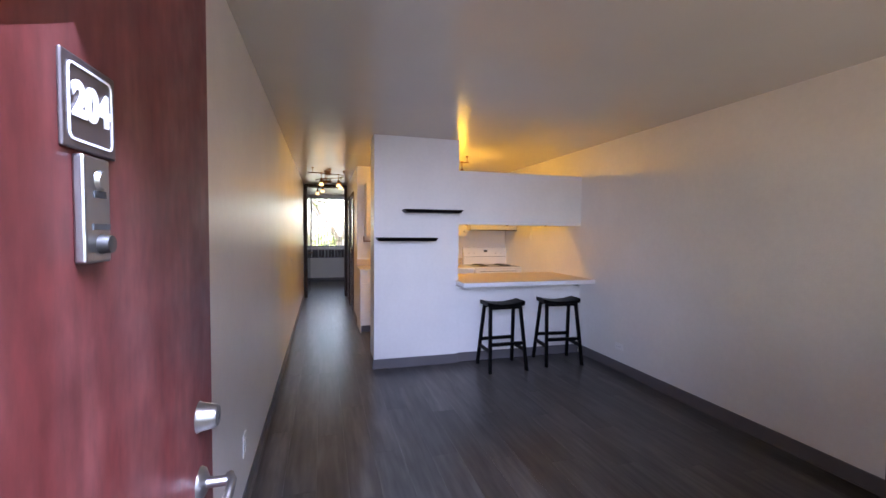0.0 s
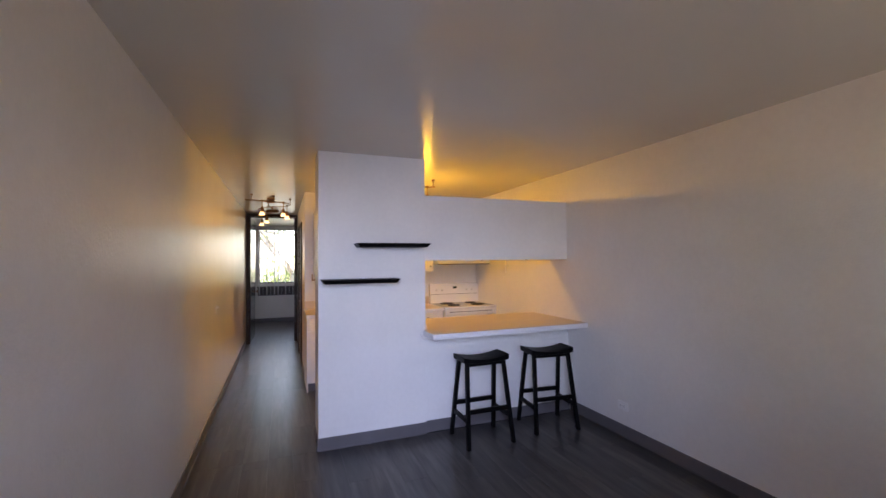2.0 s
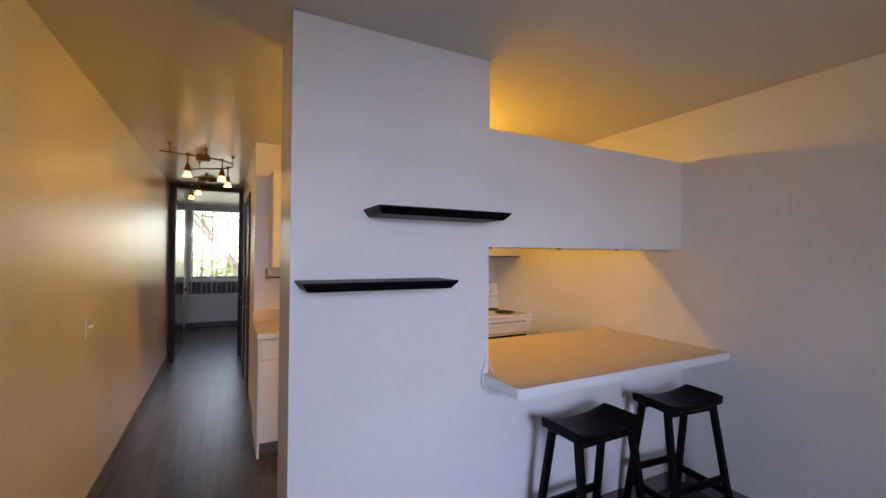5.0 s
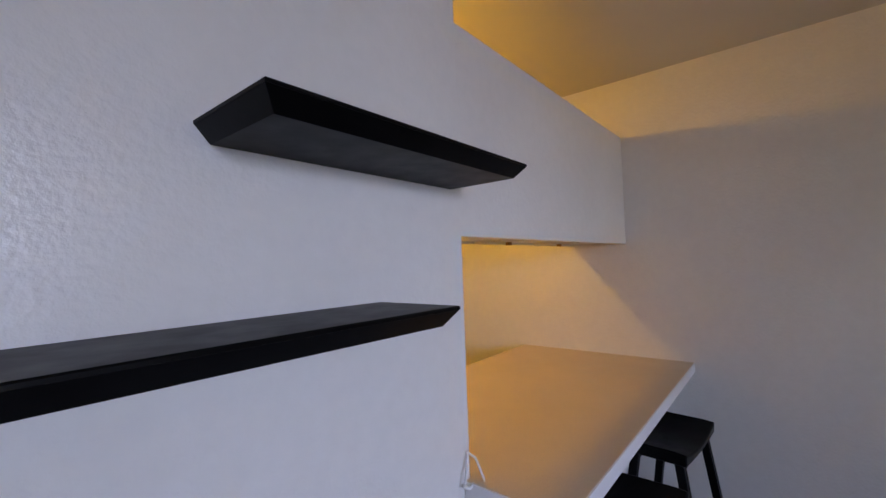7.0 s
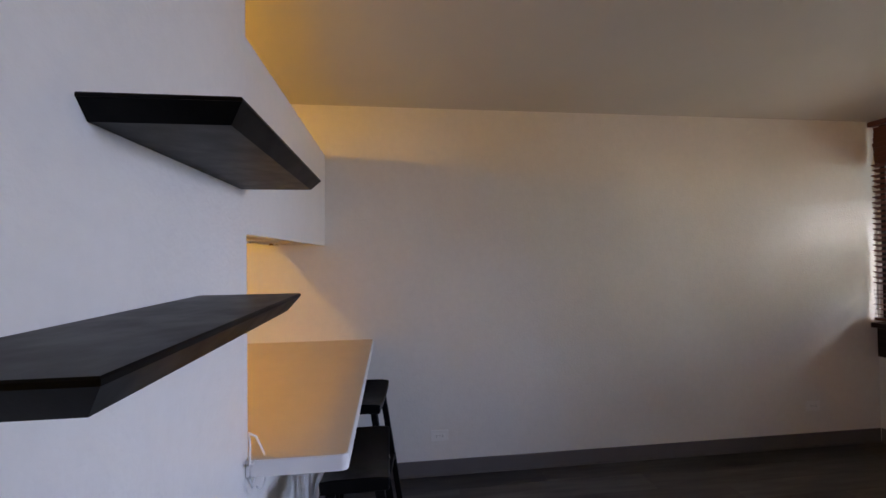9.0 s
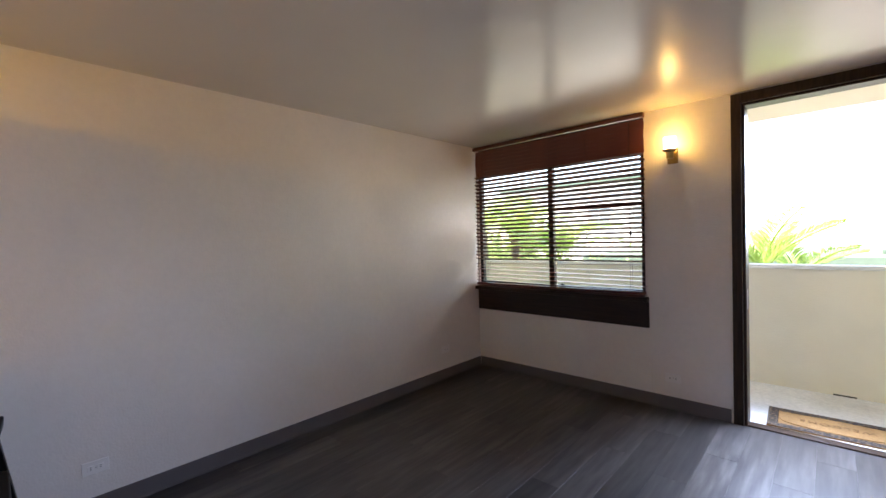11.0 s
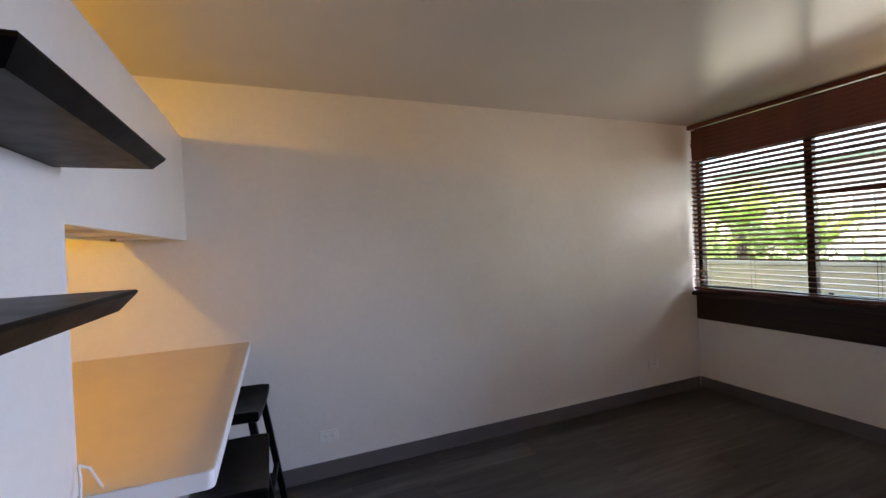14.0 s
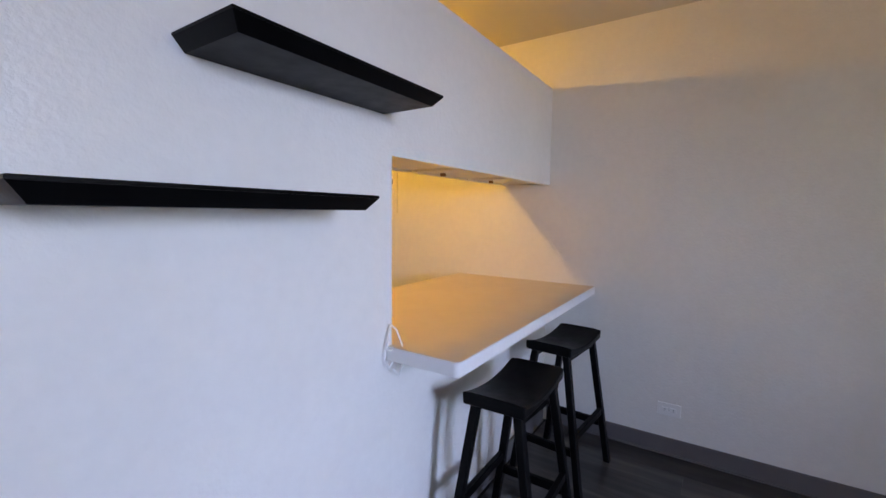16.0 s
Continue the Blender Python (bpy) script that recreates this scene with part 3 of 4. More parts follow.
# ---- breakfast counter ----
def counter():
    c = thing("breakfast_counter", (1.7, 0.18, 0.872), "laminate breakfast counter with white rounded edge on a half wall", "counter")
    x0, x1, y0, y1, z0, z1 = 0.893, XR + 0.002, -0.272, 0.675, 0.8690, 0.9145
    e = 0.009

    def outline(off):
        r = 0.019
        pts = [(x1, y1), (PX + 0.002, y1), (PX + 0.002, -0.003), (x0 + off, -0.003)]
        for k in range(7):
            t = radians(180 + 15 * k)
            pts.append((x0 + off + r + r * math.cos(t), y0 + off + r + r * math.sin(t)))
        pts.append((x1, y0 + off))
        return pts

    def slab(off, za, zb):
        bm = bmesh.new()
        lo = [bm.verts.new((x, y, za)) for x, y in outline(off)]
        hi = [bm.verts.new((x, y, zb)) for x, y in outline(off)]
        bm.faces.new(lo[::-1])
        bm.faces.new(hi)
        for i in range(len(lo)):
            j = (i + 1) % len(lo)
            bm.faces.new((lo[i], lo[j], hi[j], hi[i]))
        return bm

    edge = slab(0, z0, z1 - 0.002)
    part("edge_band", edge, LAM_EDGE, c, "white counter edge")
    part("countertop", slab(0.004, z1 - 0.0015, z1), LAMINATE, c, "cream laminate counter surface")
    part("bracket", boxes((2.30, 2.315, -0.20, 0.040, 0.840, 0.8685), bevel=0.003), TRIM_WHITE, c)
    return settle(c)


counter()


def wall_hooks():
    """A short length of white cord tied in a loop at the counter's free corner."""
    c = tagged(new("white_cord"), "loop of white cord hanging at the counter corner", "cord")
    c.location = (0.90, -0.012, 0.90)
    bm = bmesh.new()
    tube(bm, [(0.0, 0.004, 0.085), (-0.010, -0.003, 0.06), (-0.030, -0.008, 0.02), (-0.034, -0.010, -0.02), (-0.022, -0.012, -0.05), (-0.006, -0.012, -0.035), (0.0, -0.010, -0.01)], 0.003, 8)
    tube(bm, [(0.0, 0.004, 0.085), (0.012, -0.012, 0.070), (0.020, -0.030, 0.020), (0.018, -0.034, -0.045), (0.004, -0.030, -0.075), (-0.010, -0.020, -0.055)], 0.003, 8)
    tube(bm, [(-0.030, -0.006, 0.015), (-0.016, -0.010, 0.006), (0.002, -0.012, 0.012)], 0.004, 8)
    part("loop", bm, CORD, c, smooth=True)
    return c


wall_hooks()


# ---- bar stools ----
def bar_stool(x, y, turn):
    s = thing("bar_stool", (0, 0, 0), "black wooden saddle-seat bar stool at the breakfast counter", "stool", "stools at the counter")
    hz, hx, hy = 0.726, 0.214, 0.116
    bm = bmesh.new()
    nx, ny = 22, 6
    top, bot = [], []
    for i in range(nx + 1):
        u = -1 + 2 * i / nx
        row_t, row_b = [], []
        for j in range(ny + 1):
            v = -1 + 2 * j / ny
            dip = -0.030 * (1 - u * u) ** 1.0
            px, py = hx * u, hy * v
            edge = max(0, abs(v) - 0.85) * 0.03
            zt = hz + dip - edge
            row_t.append(bm.verts.new((px, py, zt)))
            row_b.append(bm.verts.new((px * 0.985, py * 0.98, hz - 0.050 + dip * 0.35)))
        top.append(row_t)
        bot.append(row_b)
    for i in range(nx):
        for j in range(ny):
            bm.faces.new((top[i][j], top[i + 1][j], top[i + 1][j + 1], top[i][j + 1]))
            bm.faces.new((bot[i][j + 1], bot[i + 1][j + 1], bot[i + 1][j], bot[i][j]))
        bm.faces.new((top[i][0], bot[i][0], bot[i + 1][0], top[i + 1][0]))
        bm.faces.new((top[i + 1][ny], bot[i + 1][ny], bot[i][ny], top[i][ny]))
    for j in range(ny):
        bm.faces.new((top[0][j + 1], bot[0][j + 1], bot[0][j], top[0][j]))
        bm.faces.new((top[nx][j], bot[nx][j], bot[nx][j + 1], top[nx][j + 1]))
    seat = part("seat", bm, STOOL, s, "black saddle-shaped seat", True)
    bev = seat.modifiers.new("soft_edge", "BEVEL")
    bev.width, bev.segments, bev.angle_limit = 0.006, 2, radians(50)
    tx, ty, fx, fy = 0.170, 0.078, 0.207, 0.178

    def leg_at(sx, sy, z):
        k = z / 0.685
        return Vector((sx * (fx + (tx - fx) * k), sy * (fy + (ty - fy) * k), z))

    for sx in (-1, 1):
        for sy in (-1, 1):
            bm = bmesh.new()
            a, b = leg_at(sx, sy, 0), leg_at(sx, sy, 0.685)
            w = 0.0160
            lo = [bm.verts.new(a + Vector((p * w, q * w, 0))) for p, q in ((-1, -1), (1, -1), (1, 1), (-1, 1))]
            hi = [bm.verts.new(b + Vector((p * w, q * w, 0))) for p, q in ((-1, -1), (1, -1), (1, 1), (-1, 1))]
            bm.faces.new(lo[::-1])
            bm.faces.new(hi)
            for k in range(4):
                bm.faces.new((lo[k], lo[(k + 1) % 4], hi[(k + 1) % 4], hi[k]))
            bmesh.ops.bevel(bm, geom=bm.edges[:], offset=0.003, segments=1, affect="EDGES")
            part("leg", bm, STOOL, s)

    def rail(a, b, name="stretcher"):
        d = b - a
        m = Matrix.Translation((a + b) / 2) @ d.to_track_quat("X", "Z").to_matrix().to_4x4()
        bm = box(bmesh.new(), -d.length / 2, d.length / 2, -0.011, 0.011, -0.018, 0.018, 0.003, m)
        part(name, bm, STOOL, s)

    rail(leg_at(-1, -1, 0.285), leg_at(1, -1, 0.285))
    rail(leg_at(-1, 1, 0.285), leg_at(1, 1, 0.285))
    for sx in (-1, 1):
        rail(leg_at(sx, -1, 0.215), leg_at(sx, 1, 0.215))
    for sy in (-1, 1):
        rail(leg_at(-1, sy, 0.658), leg_at(1, sy, 0.658), "seat_rail")
    s.matrix_basis = pose(x, y, 0, 0, 0, turn)
    return s


st = bar_stool(1.332, -0.266, 0.5)
copy_thing(st, pose(2.022, -0.238, 0, 0, 0, -5.5))

# ---- kitchen ----
def hanging_cabinet():
    c = thing("upper_cabinet", (1.7, 0.17, 1.53), "off-white painted cabinet hanging over the counter, open above", "cabinet")
    x0, x1, z0, z1 = PX + 0.001, XR + 0.002, 1.528, 2.118
    part("back_panel", boxes((x0, x1, YF + 0.028, YF + 0.062, z0, z1), bevel=0.002), PAINT, c, "smooth off-white back panel")
    part("body", boxes((x0, x1, YF + 0.0625, 0.318, z0 + 0.012, z1 - 0.002)), TRIM_WHITE, c)
    n = 3
    w = (x1 - x0) / n
    for i in range(n):
        d = part("cabinet_door", boxes((x0 + i * w + 0.003, x0 + (i + 1) * w - 0.003, 0.3185, 0.338, z0 + 0.002, z1 - 0.002), bevel=0.003), TRIM_WHITE, c)
        kx = x0 + i * w + (0.06 if i else w - 0.06)
        part("knob", cylinder(bmesh.new(), (kx, 0.338, z0 + 0.07), (kx, 0.360, z0 + 0.07), 0.012, 0.014, 14), STEEL, d)
    for i in range(n):
        part("catch", boxes((x0 + (i + 0.33) * w, x0 + (i + 0.38) * w, 0.262, 0.280, z0 - 0.004, z0 + 0.012), bevel=0.002), BRONZE, c)
    for i in range(1, n):
        part("divider", boxes((x0 + i * w - 0.010, x0 + i * w + 0.010, YF + 0.07, 0.315, z0 + 0.001, z0 + 0.012)), TRIM_WHITE, c)
    return settle(c)


hanging_cabinet()
pen = thing("peninsula_cabinet", (1.7, 0.35, 0), "white painted base cabinet behind the half wall", "cabinet")
part("body", boxes((PX + 0.002, XR - 0.002, 0.132, 0.58, 0.10, 0.867), bevel=0.002), TRIM_WHITE, pen)
part("plinth", boxes((PX + 0.002, XR - 0.002, 0.132, 0.52, 0, 0.10)), COVE, pen)
for i in range(3):
    w = (XR - PX - 0.01) / 3
    d = part("cabinet_door", boxes((PX + 0.005 + i * w + 0.003, PX + 0.005 + (i + 1) * w - 0.003, 0.5805, 0.600, 0.12, 0.86), bevel=0.003), TRIM_WHITE, pen)
    part("knob", cylinder(bmesh.new(), (PX + i * w + 0.07, 0.60, 0.78), (PX + i * w + 0.07, 0.622, 0.78), 0.012, 0.014, 14), STEEL, d)
settle(pen)

SX0 = 1.708   # stove's free side
FYK = 1.60    # front of the cabinets


def base_cabinet():
    c = thing("base_cabinet", (0.8, 1.9, 0), "white painted base cabinet run along the kitchen wall", "cabinet")
    part("body", boxes((0.012, SX0 - 0.004, FYK + 0.021, KY - 0.001, 0.10, 0.865)), TRIM_WHITE, c)
    part("side_panel", boxes((-0.004, 0.0115, FYK + 0.001, KY - 0.001, 0.0, 0.865), bevel=0.002), TRIM_WHITE, c, "white end panel")
    part("plinth", boxes((0.012, SX0 - 0.004, FYK + 0.075, FYK + 0.09, 0, 0.099)), COVE, c, "grey toe kick")
    n = 4
    w = (SX0 - 0.02) / n
    for i in range(n):
        a, b = 0.013 + i * w + 0.003, 0.013 + (i + 1) * w - 0.003
        f = part("drawer_front", boxes((a, b, FYK, FYK + 0.020, 0.715, 0.855), bevel=0.003), TRIM_WHITE, c)
        part("knob", cylinder(bmesh.new(), ((a + b) / 2, FYK - 0.022, 0.785), ((a + b) / 2, FYK, 0.785), 0.014, 0.011, 14), STEEL, f)
        d = part("cabinet_door", boxes((a, b, FYK, FYK + 0.020, 0.108, 0.705), bevel=0.003), TRIM_WHITE, c)
        part("knob", cylinder(bmesh.new(), (b - 0.05, FYK - 0.022, 0.62), (b - 0.05, FYK, 0.62), 0.014, 0.011, 14), STEEL, d)
    return settle(c)


base_cabinet()
wt = thing("worktop", (0.8, 1.9, 0.866), "cream laminate kitchen worktop with a low back edge", "worktop")
part("slab", boxes((-0.012, SX0 - 0.003, FYK - 0.022, KY - 0.001, 0.866, 0.905), bevel=0.006), LAM_EDGE, wt)
part("surface", boxes((-0.008, SX0 - 0.006, FYK - 0.016, KY - 0.022, 0.9051, 0.9066)), LAMINATE, wt)
part("backsplash", boxes((-0.008, SX0 - 0.006, KY - 0.021, KY - 0.001, 0.907, 1.01), bevel=0.003), LAMINATE, wt)
settle(wt)


def wall_cabinet(x0, x1, z0, z1, n, label):
    c = thing("wall_cabinet", ((x0 + x1) / 2, KY - 0.16, z0), label, "cabinet", "kitchen wall cabinets")
    y = KY - 0.315
    part("body", boxes((x0, x1, y + 0.0205, KY - 0.001, z0, z1), bevel=0.002), TRIM_WHITE, c)
    w = (x1 - x0) / n
    for i in range(n):
        d = part("cabinet_door", boxes((x0 + i * w + 0.003, x0 + (i + 1) * w - 0.003, y, y + 0.020, z0 + 0.004, z1 - 0.004), bevel=0.004), TRIM_WHITE, c)
        part("knob", cylinder(bmesh.new(), (x0 + (i + 1) * w - 0.05, y - 0.02, z0 + 0.08), (x0 + (i + 1) * w - 0.05, y, z0 + 0.08), 0.013, 0.011, 14), STEEL, d)
    return settle(c)


wall_cabinet(0.110, SX0 - 0.03, 1.37, 2.16, 4, "white painted wall cabinet over the worktop")
wall_cabinet(SX0 - 0.026, XR - 0.004, 1.62, 2.16, 2, "short white wall cabinet over the range hood")


def stove():
    s = thing("stove", (2.09, 1.87, 0), "white enamelled electric coil stove in the kitchen corner", "stove")
    x0, x1, y0, y1 = SX0, XR - 0.006, 1.545, KY - 0.006
    part("body", boxes((x0, x1, y0 + 0.03, y1, 0.02, 0.885), bevel=0.006), ENAMEL, s)
    part("cooktop", boxes((x0 - 0.002, x1, y0, y1 - 0.05, 0.886, 0.912), bevel=0.008), ENAMEL, s, "white cooktop")
    door = part("oven_door", boxes((x0 + 0.008, x1 - 0.008, y0 + 0.002, y0 + 0.029, 0.25, 0.800), bevel=0.006), ENAMEL, s)
    part("oven_window", boxes((x0 + 0.07, x1 - 0.07, y0 - 0.002, y0 + 0.003, 0.36, 0.725), bevel=0.002), OVEN_GLASS, door, "black oven window")
    bm = tube(bmesh.new(), [(x0 + 0.06, y0 + 0.002, 0.765), (x0 + 0.065, y0 - 0.035, 0.765), (x1 - 0.065, y0 - 0.035, 0.765), (x1 - 0.06, y0 + 0.002, 0.765)], 0.012, 10)
    part("oven_handle", bm, ENAMEL, door, "", True)
    part("drawer", boxes((x0 + 0.008, x1 - 0.008, y0 + 0.004, y0 + 0.029, 0.06, 0.240), bevel=0.006), ENAMEL, s)
    vent = part("front_rail", boxes((x0 + 0.004, x1 - 0.004, y0 + 0.004, y0 + 0.029, 0.808, 0.884), bevel=0.004), ENAMEL, s)
    for i in range(12):
        xx = x0 + 0.07 + i * 0.052
        part("vent_slot", boxes((xx, xx + 0.038, y0 + 0.001, y0 + 0.006, 0.842, 0.850)), SLOT, vent)
    pan = bmesh.new()
    prof = [(y1 - 0.075, 0.905), (y1 - 0.072, 1.04), (y1 - 0.050, 1.18), (y1 - 0.040, 1.188), (y1, 1.188), (y1, 0.905)]
    for k, x in enumerate((x0, x1)):
        ring = [pan.verts.new((x, y, z)) for y, z in prof]
        if k == 0:
            first = ring
    pan.faces.new(first)
    pan.faces.new(ring[::-1])
    for i in range(len(prof)):
        j = (i + 1) % len(prof)
        pan.faces.new((first[i], ring[i], ring[j], first[j]))
    bp = part("back_panel", pan, ENAMEL, s, "white raised control panel")
    part("clock", boxes((x0 + 0.355, x0 + 0.415, y1 - 0.068, y1 - 0.050, 1.115, 1.145)), OVEN_GLASS, bp, "small black clock display")
    part("groove", boxes((x0 + 0.004, x1 - 0.004, y1 - 0.075, y1 - 0.066, 1.036, 1.040)), SLOT, bp)
    for i in range(4):
        kx = x0 + 0.10 + (i if i < 2 else i + 3.4) * 0.088
        part("knob", cylinder(bmesh.new(), (kx, y1 - 0.066, 1.10), (kx, y1 - 0.090, 1.095), 0.017, 0.014, 16), ENAMEL, bp)
    for cx, cy, r in ((0.20, 0.17, 0.085), (0.56, 0.17, 0.105), (0.20, 0.42, 0.105), (0.56, 0.42, 0.085)):
        bm = bmesh.new()
        pts = []
        for k in range(90):
            t = 2 * math.pi * k / 24
            rr = 0.02 + (r - 0.02) * k / 89
            pts.append((x0 + cx + rr * math.cos(t), y0 + cy + rr * math.sin(t), 0.921))
        tube(bm, pts, 0.0055, 6)
        el = part("coil", bm, HOB, s, "black coil burner")
        part("drip_pan", lathe(bmesh.new(), (x0 + cx, y0 + cy, 0.9125), [(0.002, 0.0), (r + 0.006, 0.001), (r + 0.016, 0.005), (r + 0.018, 0.0)], 28), STEEL, el)
    return settle(s)


stove()
hood = thing("range_hood", (2.09, 1.95, 1.47), "white range hood under the cabinet", "range hood")
part("canopy", boxes((SX0 - 0.024, XR - 0.006, KY - 0.46, KY - 0.002, 1.475, 1.615), bevel=0.006), ENAMEL, hood)
part("filter", boxes((SX0 + 0.08, XR - 0.11, KY - 0.40, KY - 0.08, 1.470, 1.476)), STEEL, hood)
# Dark strip along the hood's lower edge, its shade put in as colour.
part("lip", boxes((SX0 - 0.022, XR - 0.008, KY - 0.468, KY - 0.459, 1.470, 1.480)), SLOT, hood, "thin dark strip painted as the shade under the hood")
settle(hood)

ep = thing("electrical_panel", (XR, 1.40, 1.58), "flush painted breaker panel door on the kitchen wall", "breaker panel")
part("cover", boxes((XR - 0.010, XR - 0.0005, 1.262, 1.535, 1.335, 1.86), bevel=0.002), PAINT, ep)
part("door", boxes((XR - 0.0155, XR - 0.0105, 1.285, 1.512, 1.36, 1.835), bevel=0.0015), PAINT, ep)
part("latch", boxes((XR - 0.020, XR - 0.0155, 1.297, 1.312, 1.57, 1.61)), STEEL, ep)
settle(ep)

hold = thing("paper_towel_holder", (0.11, 1.98, 1.30), "dark metal paper towel holder under the cabinet", "towel holder")
part("rod", cylinder(bmesh.new(), (0.075, 1.93, 1.295), (0.34, 1.93, 1.295), 0.008, None, 12), BRONZE, hold)
for x in (0.075, 0.34):
    part("bracket", boxes((x - 0.006, x + 0.006, 1.918, 1.942, 1.285, 1.3695), bevel=0.002), BRONZE, hold)
settle(hold)


# ---- track lamps ----
def catmull(pts, n=10):
    P = [Vector(pts[0])] + [Vector(p) for p in pts] + [Vector(pts[-1])]
    out = []
    for i in range(1, len(P) - 2):
        for k in range(n):
            t = k / n
            a, b, c, d = P[i - 1], P[i], P[i + 1], P[i + 2]
            out.append(0.5 * (2 * b + (c - a) * t + (2 * a - 5 * b + 4 * c - d) * t * t + (3 * b - a - 3 * c + d) * t ** 3))
    out.append(P[-1])
    return out


def track_lamp(label, rail, heads, posts, canopy, power, down, second_canopy=None):
    z = 2.358
    c = thing("track_light", (canopy[0], canopy[1], H), label, "ceiling lamp", "track lights")
    part("track_rail", tube(bmesh.new(), catmull([(x, y, z) for x, y in rail]), 0.0075, 8), BRONZE, c, "bent bronze rail", True)
    bm = lathe(bmesh.new(), (canopy[0], canopy[1], 2.378), [(0.0005, 0), (0.052, 0.0), (0.064, 0.010), (0.064, 0.022), (0.034, 0.028), (0.030, 0.040), (0.056, 0.048), (0.058, 0.061), (0.0005, 0.061)], 28)
    part("canopy", bm, BRONZE, c, "round bronze canopy", True)
    if second_canopy:
        bm = lathe(bmesh.new(), (second_canopy[0], second_canopy[1], 2.396), [(0.0005, 0), (0.085, 0.0), (0.100, 0.012), (0.100, 0.034), (0.090, 0.043), (0.0005, 0.043)], 32)
        part("end_canopy", bm, BRONZE, c, "flat round bronze canopy", True)
    for x, y in posts:
        bm = cylinder(bmesh.new(), (x, y, z), (x, y, H), 0.004, None, 8)
        lathe(bm, (x, y, H - 0.020), [(0.0005, 0), (0.013, 0.0), (0.016, 0.012), (0.016, 0.0195), (0.0005, 0.0195)], 14)
        part("post", bm, BRONZE, c, "", True)
    for x, y in heads:
        bm = cylinder(bmesh.new(), (x, y, z + 0.012), (x, y, z - 0.090), 0.0055, None, 10)
        lathe(bm, (x, y, z - 0.010), [(0.0005, 0.026), (0.012, 0.026), (0.014, 0.0), (0.0005, 0.0)], 14)
        lathe(bm, (x, y, z - 0.150), [(0.026, 0.0), (0.026, 0.020), (0.017, 0.055), (0.012, 0.070), (0.0005, 0.070), ], 20)
        hd = part("lamp_head", bm, BRONZE, c, "bronze lamp head", True)
        bm = lathe(bmesh.new(), (x, y, z - 0.192), [(0.038, 0.0), (0.034, 0.010), (0.027, 0.024), (0.0255, 0.048), (0.0235, 0.048), (0.025, 0.024), (0.032, 0.010), (0.036, 0.0)], 22)
        g = part("glass_shade", bm, HEAD_GLOW, hd, "lit ribbed glass shade", True)
        g.visible_shadow = False
        bm = lathe(bmesh.new(), (x, y, z - 0.187), [(0.0005, 0.0), (0.018, 0.003), (0.022, 0.016), (0.013, 0.042), (0.0005, 0.042)], 16)
        b = part("bulb", bm, BULB, hd, "glowing halogen bulb", True)
        b.visible_shadow = False
        if down:
            spot_light("track_bulb_light", (x, y, z - 0.176), power)
        else:
            bulb_light("track_bulb_light", (x, y, z - 0.176), power, 0.022)
    return settle(c)


track_lamp("bronze S-shaped track light with five lit heads on the hall ceiling",
           [(-0.735, 2.56), (-0.66, 2.57), (-0.53, 2.61), (-0.39, 2.66), (-0.26, 2.72), (-0.165, 2.89), (-0.205, 3.08), (-0.33, 3.20), (-0.47, 3.27), (-0.575, 3.43), (-0.635, 3.62), (-0.60, 3.80),
            (-0.50, 3.89), (-0.43, 4.02), (-0.49, 4.22), (-0.62, 4.40)],
           [(-0.53, 2.61), (-0.26, 2.72), (-0.21, 3.09), (-0.51, 3.88), (-0.61, 4.39)], [(-0.66, 2.57), (-0.39, 2.66), (-0.168, 2.89), (-0.47, 3.27), (-0.435, 4.02)], (-0.425, 2.95), HALL_W, True, (-0.43, 4.42))
track_lamp("bronze track light with lit heads on the kitchen ceiling",
           [(1.33, 0.86), (1.28, 0.90), (1.14, 0.92), (0.99, 0.88), (0.84, 0.85), (0.70, 0.89)],
           [(1.255, 0.907), (1.06, 0.902), (0.88, 0.856)], [(1.315, 0.875), (0.97, 0.873), (0.74, 0.88)], (1.15, 1.02), KITCHEN_W, False)


# ---- hall doors and bedroom ----
def casing(name, x0, x1, y, z1, w, label):
    f = tagged(new(name), label, "door frame", kind="structure")
    top = min(z1 + w, H - 0.003)
    part("jamb", boxes((max(x0 - w, XL + 0.003), x0, y - 0.018, y - 0.001, 0, top), bevel=0.004), DARK_WOOD, f)
    part("jamb", boxes((x1, x1 + w, y - 0.018, y - 0.001, 0, top), bevel=0.004), DARK_WOOD, f)
    part("head", boxes((x0, x1, y - 0.018, y - 0.001, z1, top), bevel=0.004), DARK_WOOD, f)
    part("lining", boxes((x0, x0 + 0.018, y - 0.001, y + T, 0, z1 - 0.001)), DARK_WOOD, f)
    part("lining", boxes((x1 - 0.018, x1, y - 0.001, y + T, 0, z1 - 0.001)), DARK_WOOD, f)
    part("lining", boxes((x0 + 0.018, x1 - 0.018, y - 0.001, y + T, z1 - 0.018, z1 - 0.001)), DARK_WOOD, f)
    return f


casing("door_2", BX0, BX1, YE, BZ, 0.055, "dark brown wooden bedroom door frame")


def knob_set(d, y, z, xs):
    for s, x in xs:
        bm = lathe(bmesh.new(), (x, y, z), [(0.0005, 0.062), (0.018, 0.060), (0.026, 0.048), (0.024, 0.036), (0.010, 0.028), (0.010, 0.008), (0.030, 0.006), (0.032, 0.0), (0.0005, 0.0)], 24, pose(0, 0, 0, 0, 90 * s, 0))
        part("door_knob", bm, BRONZE, d, "dark bronze door knob", True)


bd = thing("bedroom_door", (BX0 + 0.020, YE + T + 0.004, 0), "open dark brown glossy bedroom door", "door")
part("leaf", boxes((-0.036, 0, 0.0, 0.80, 0.012, 2.37), bevel=0.002), DARK_GLOSS, bd)
knob_set(bd, 0.735, 0.92, ((1, 0.0),))
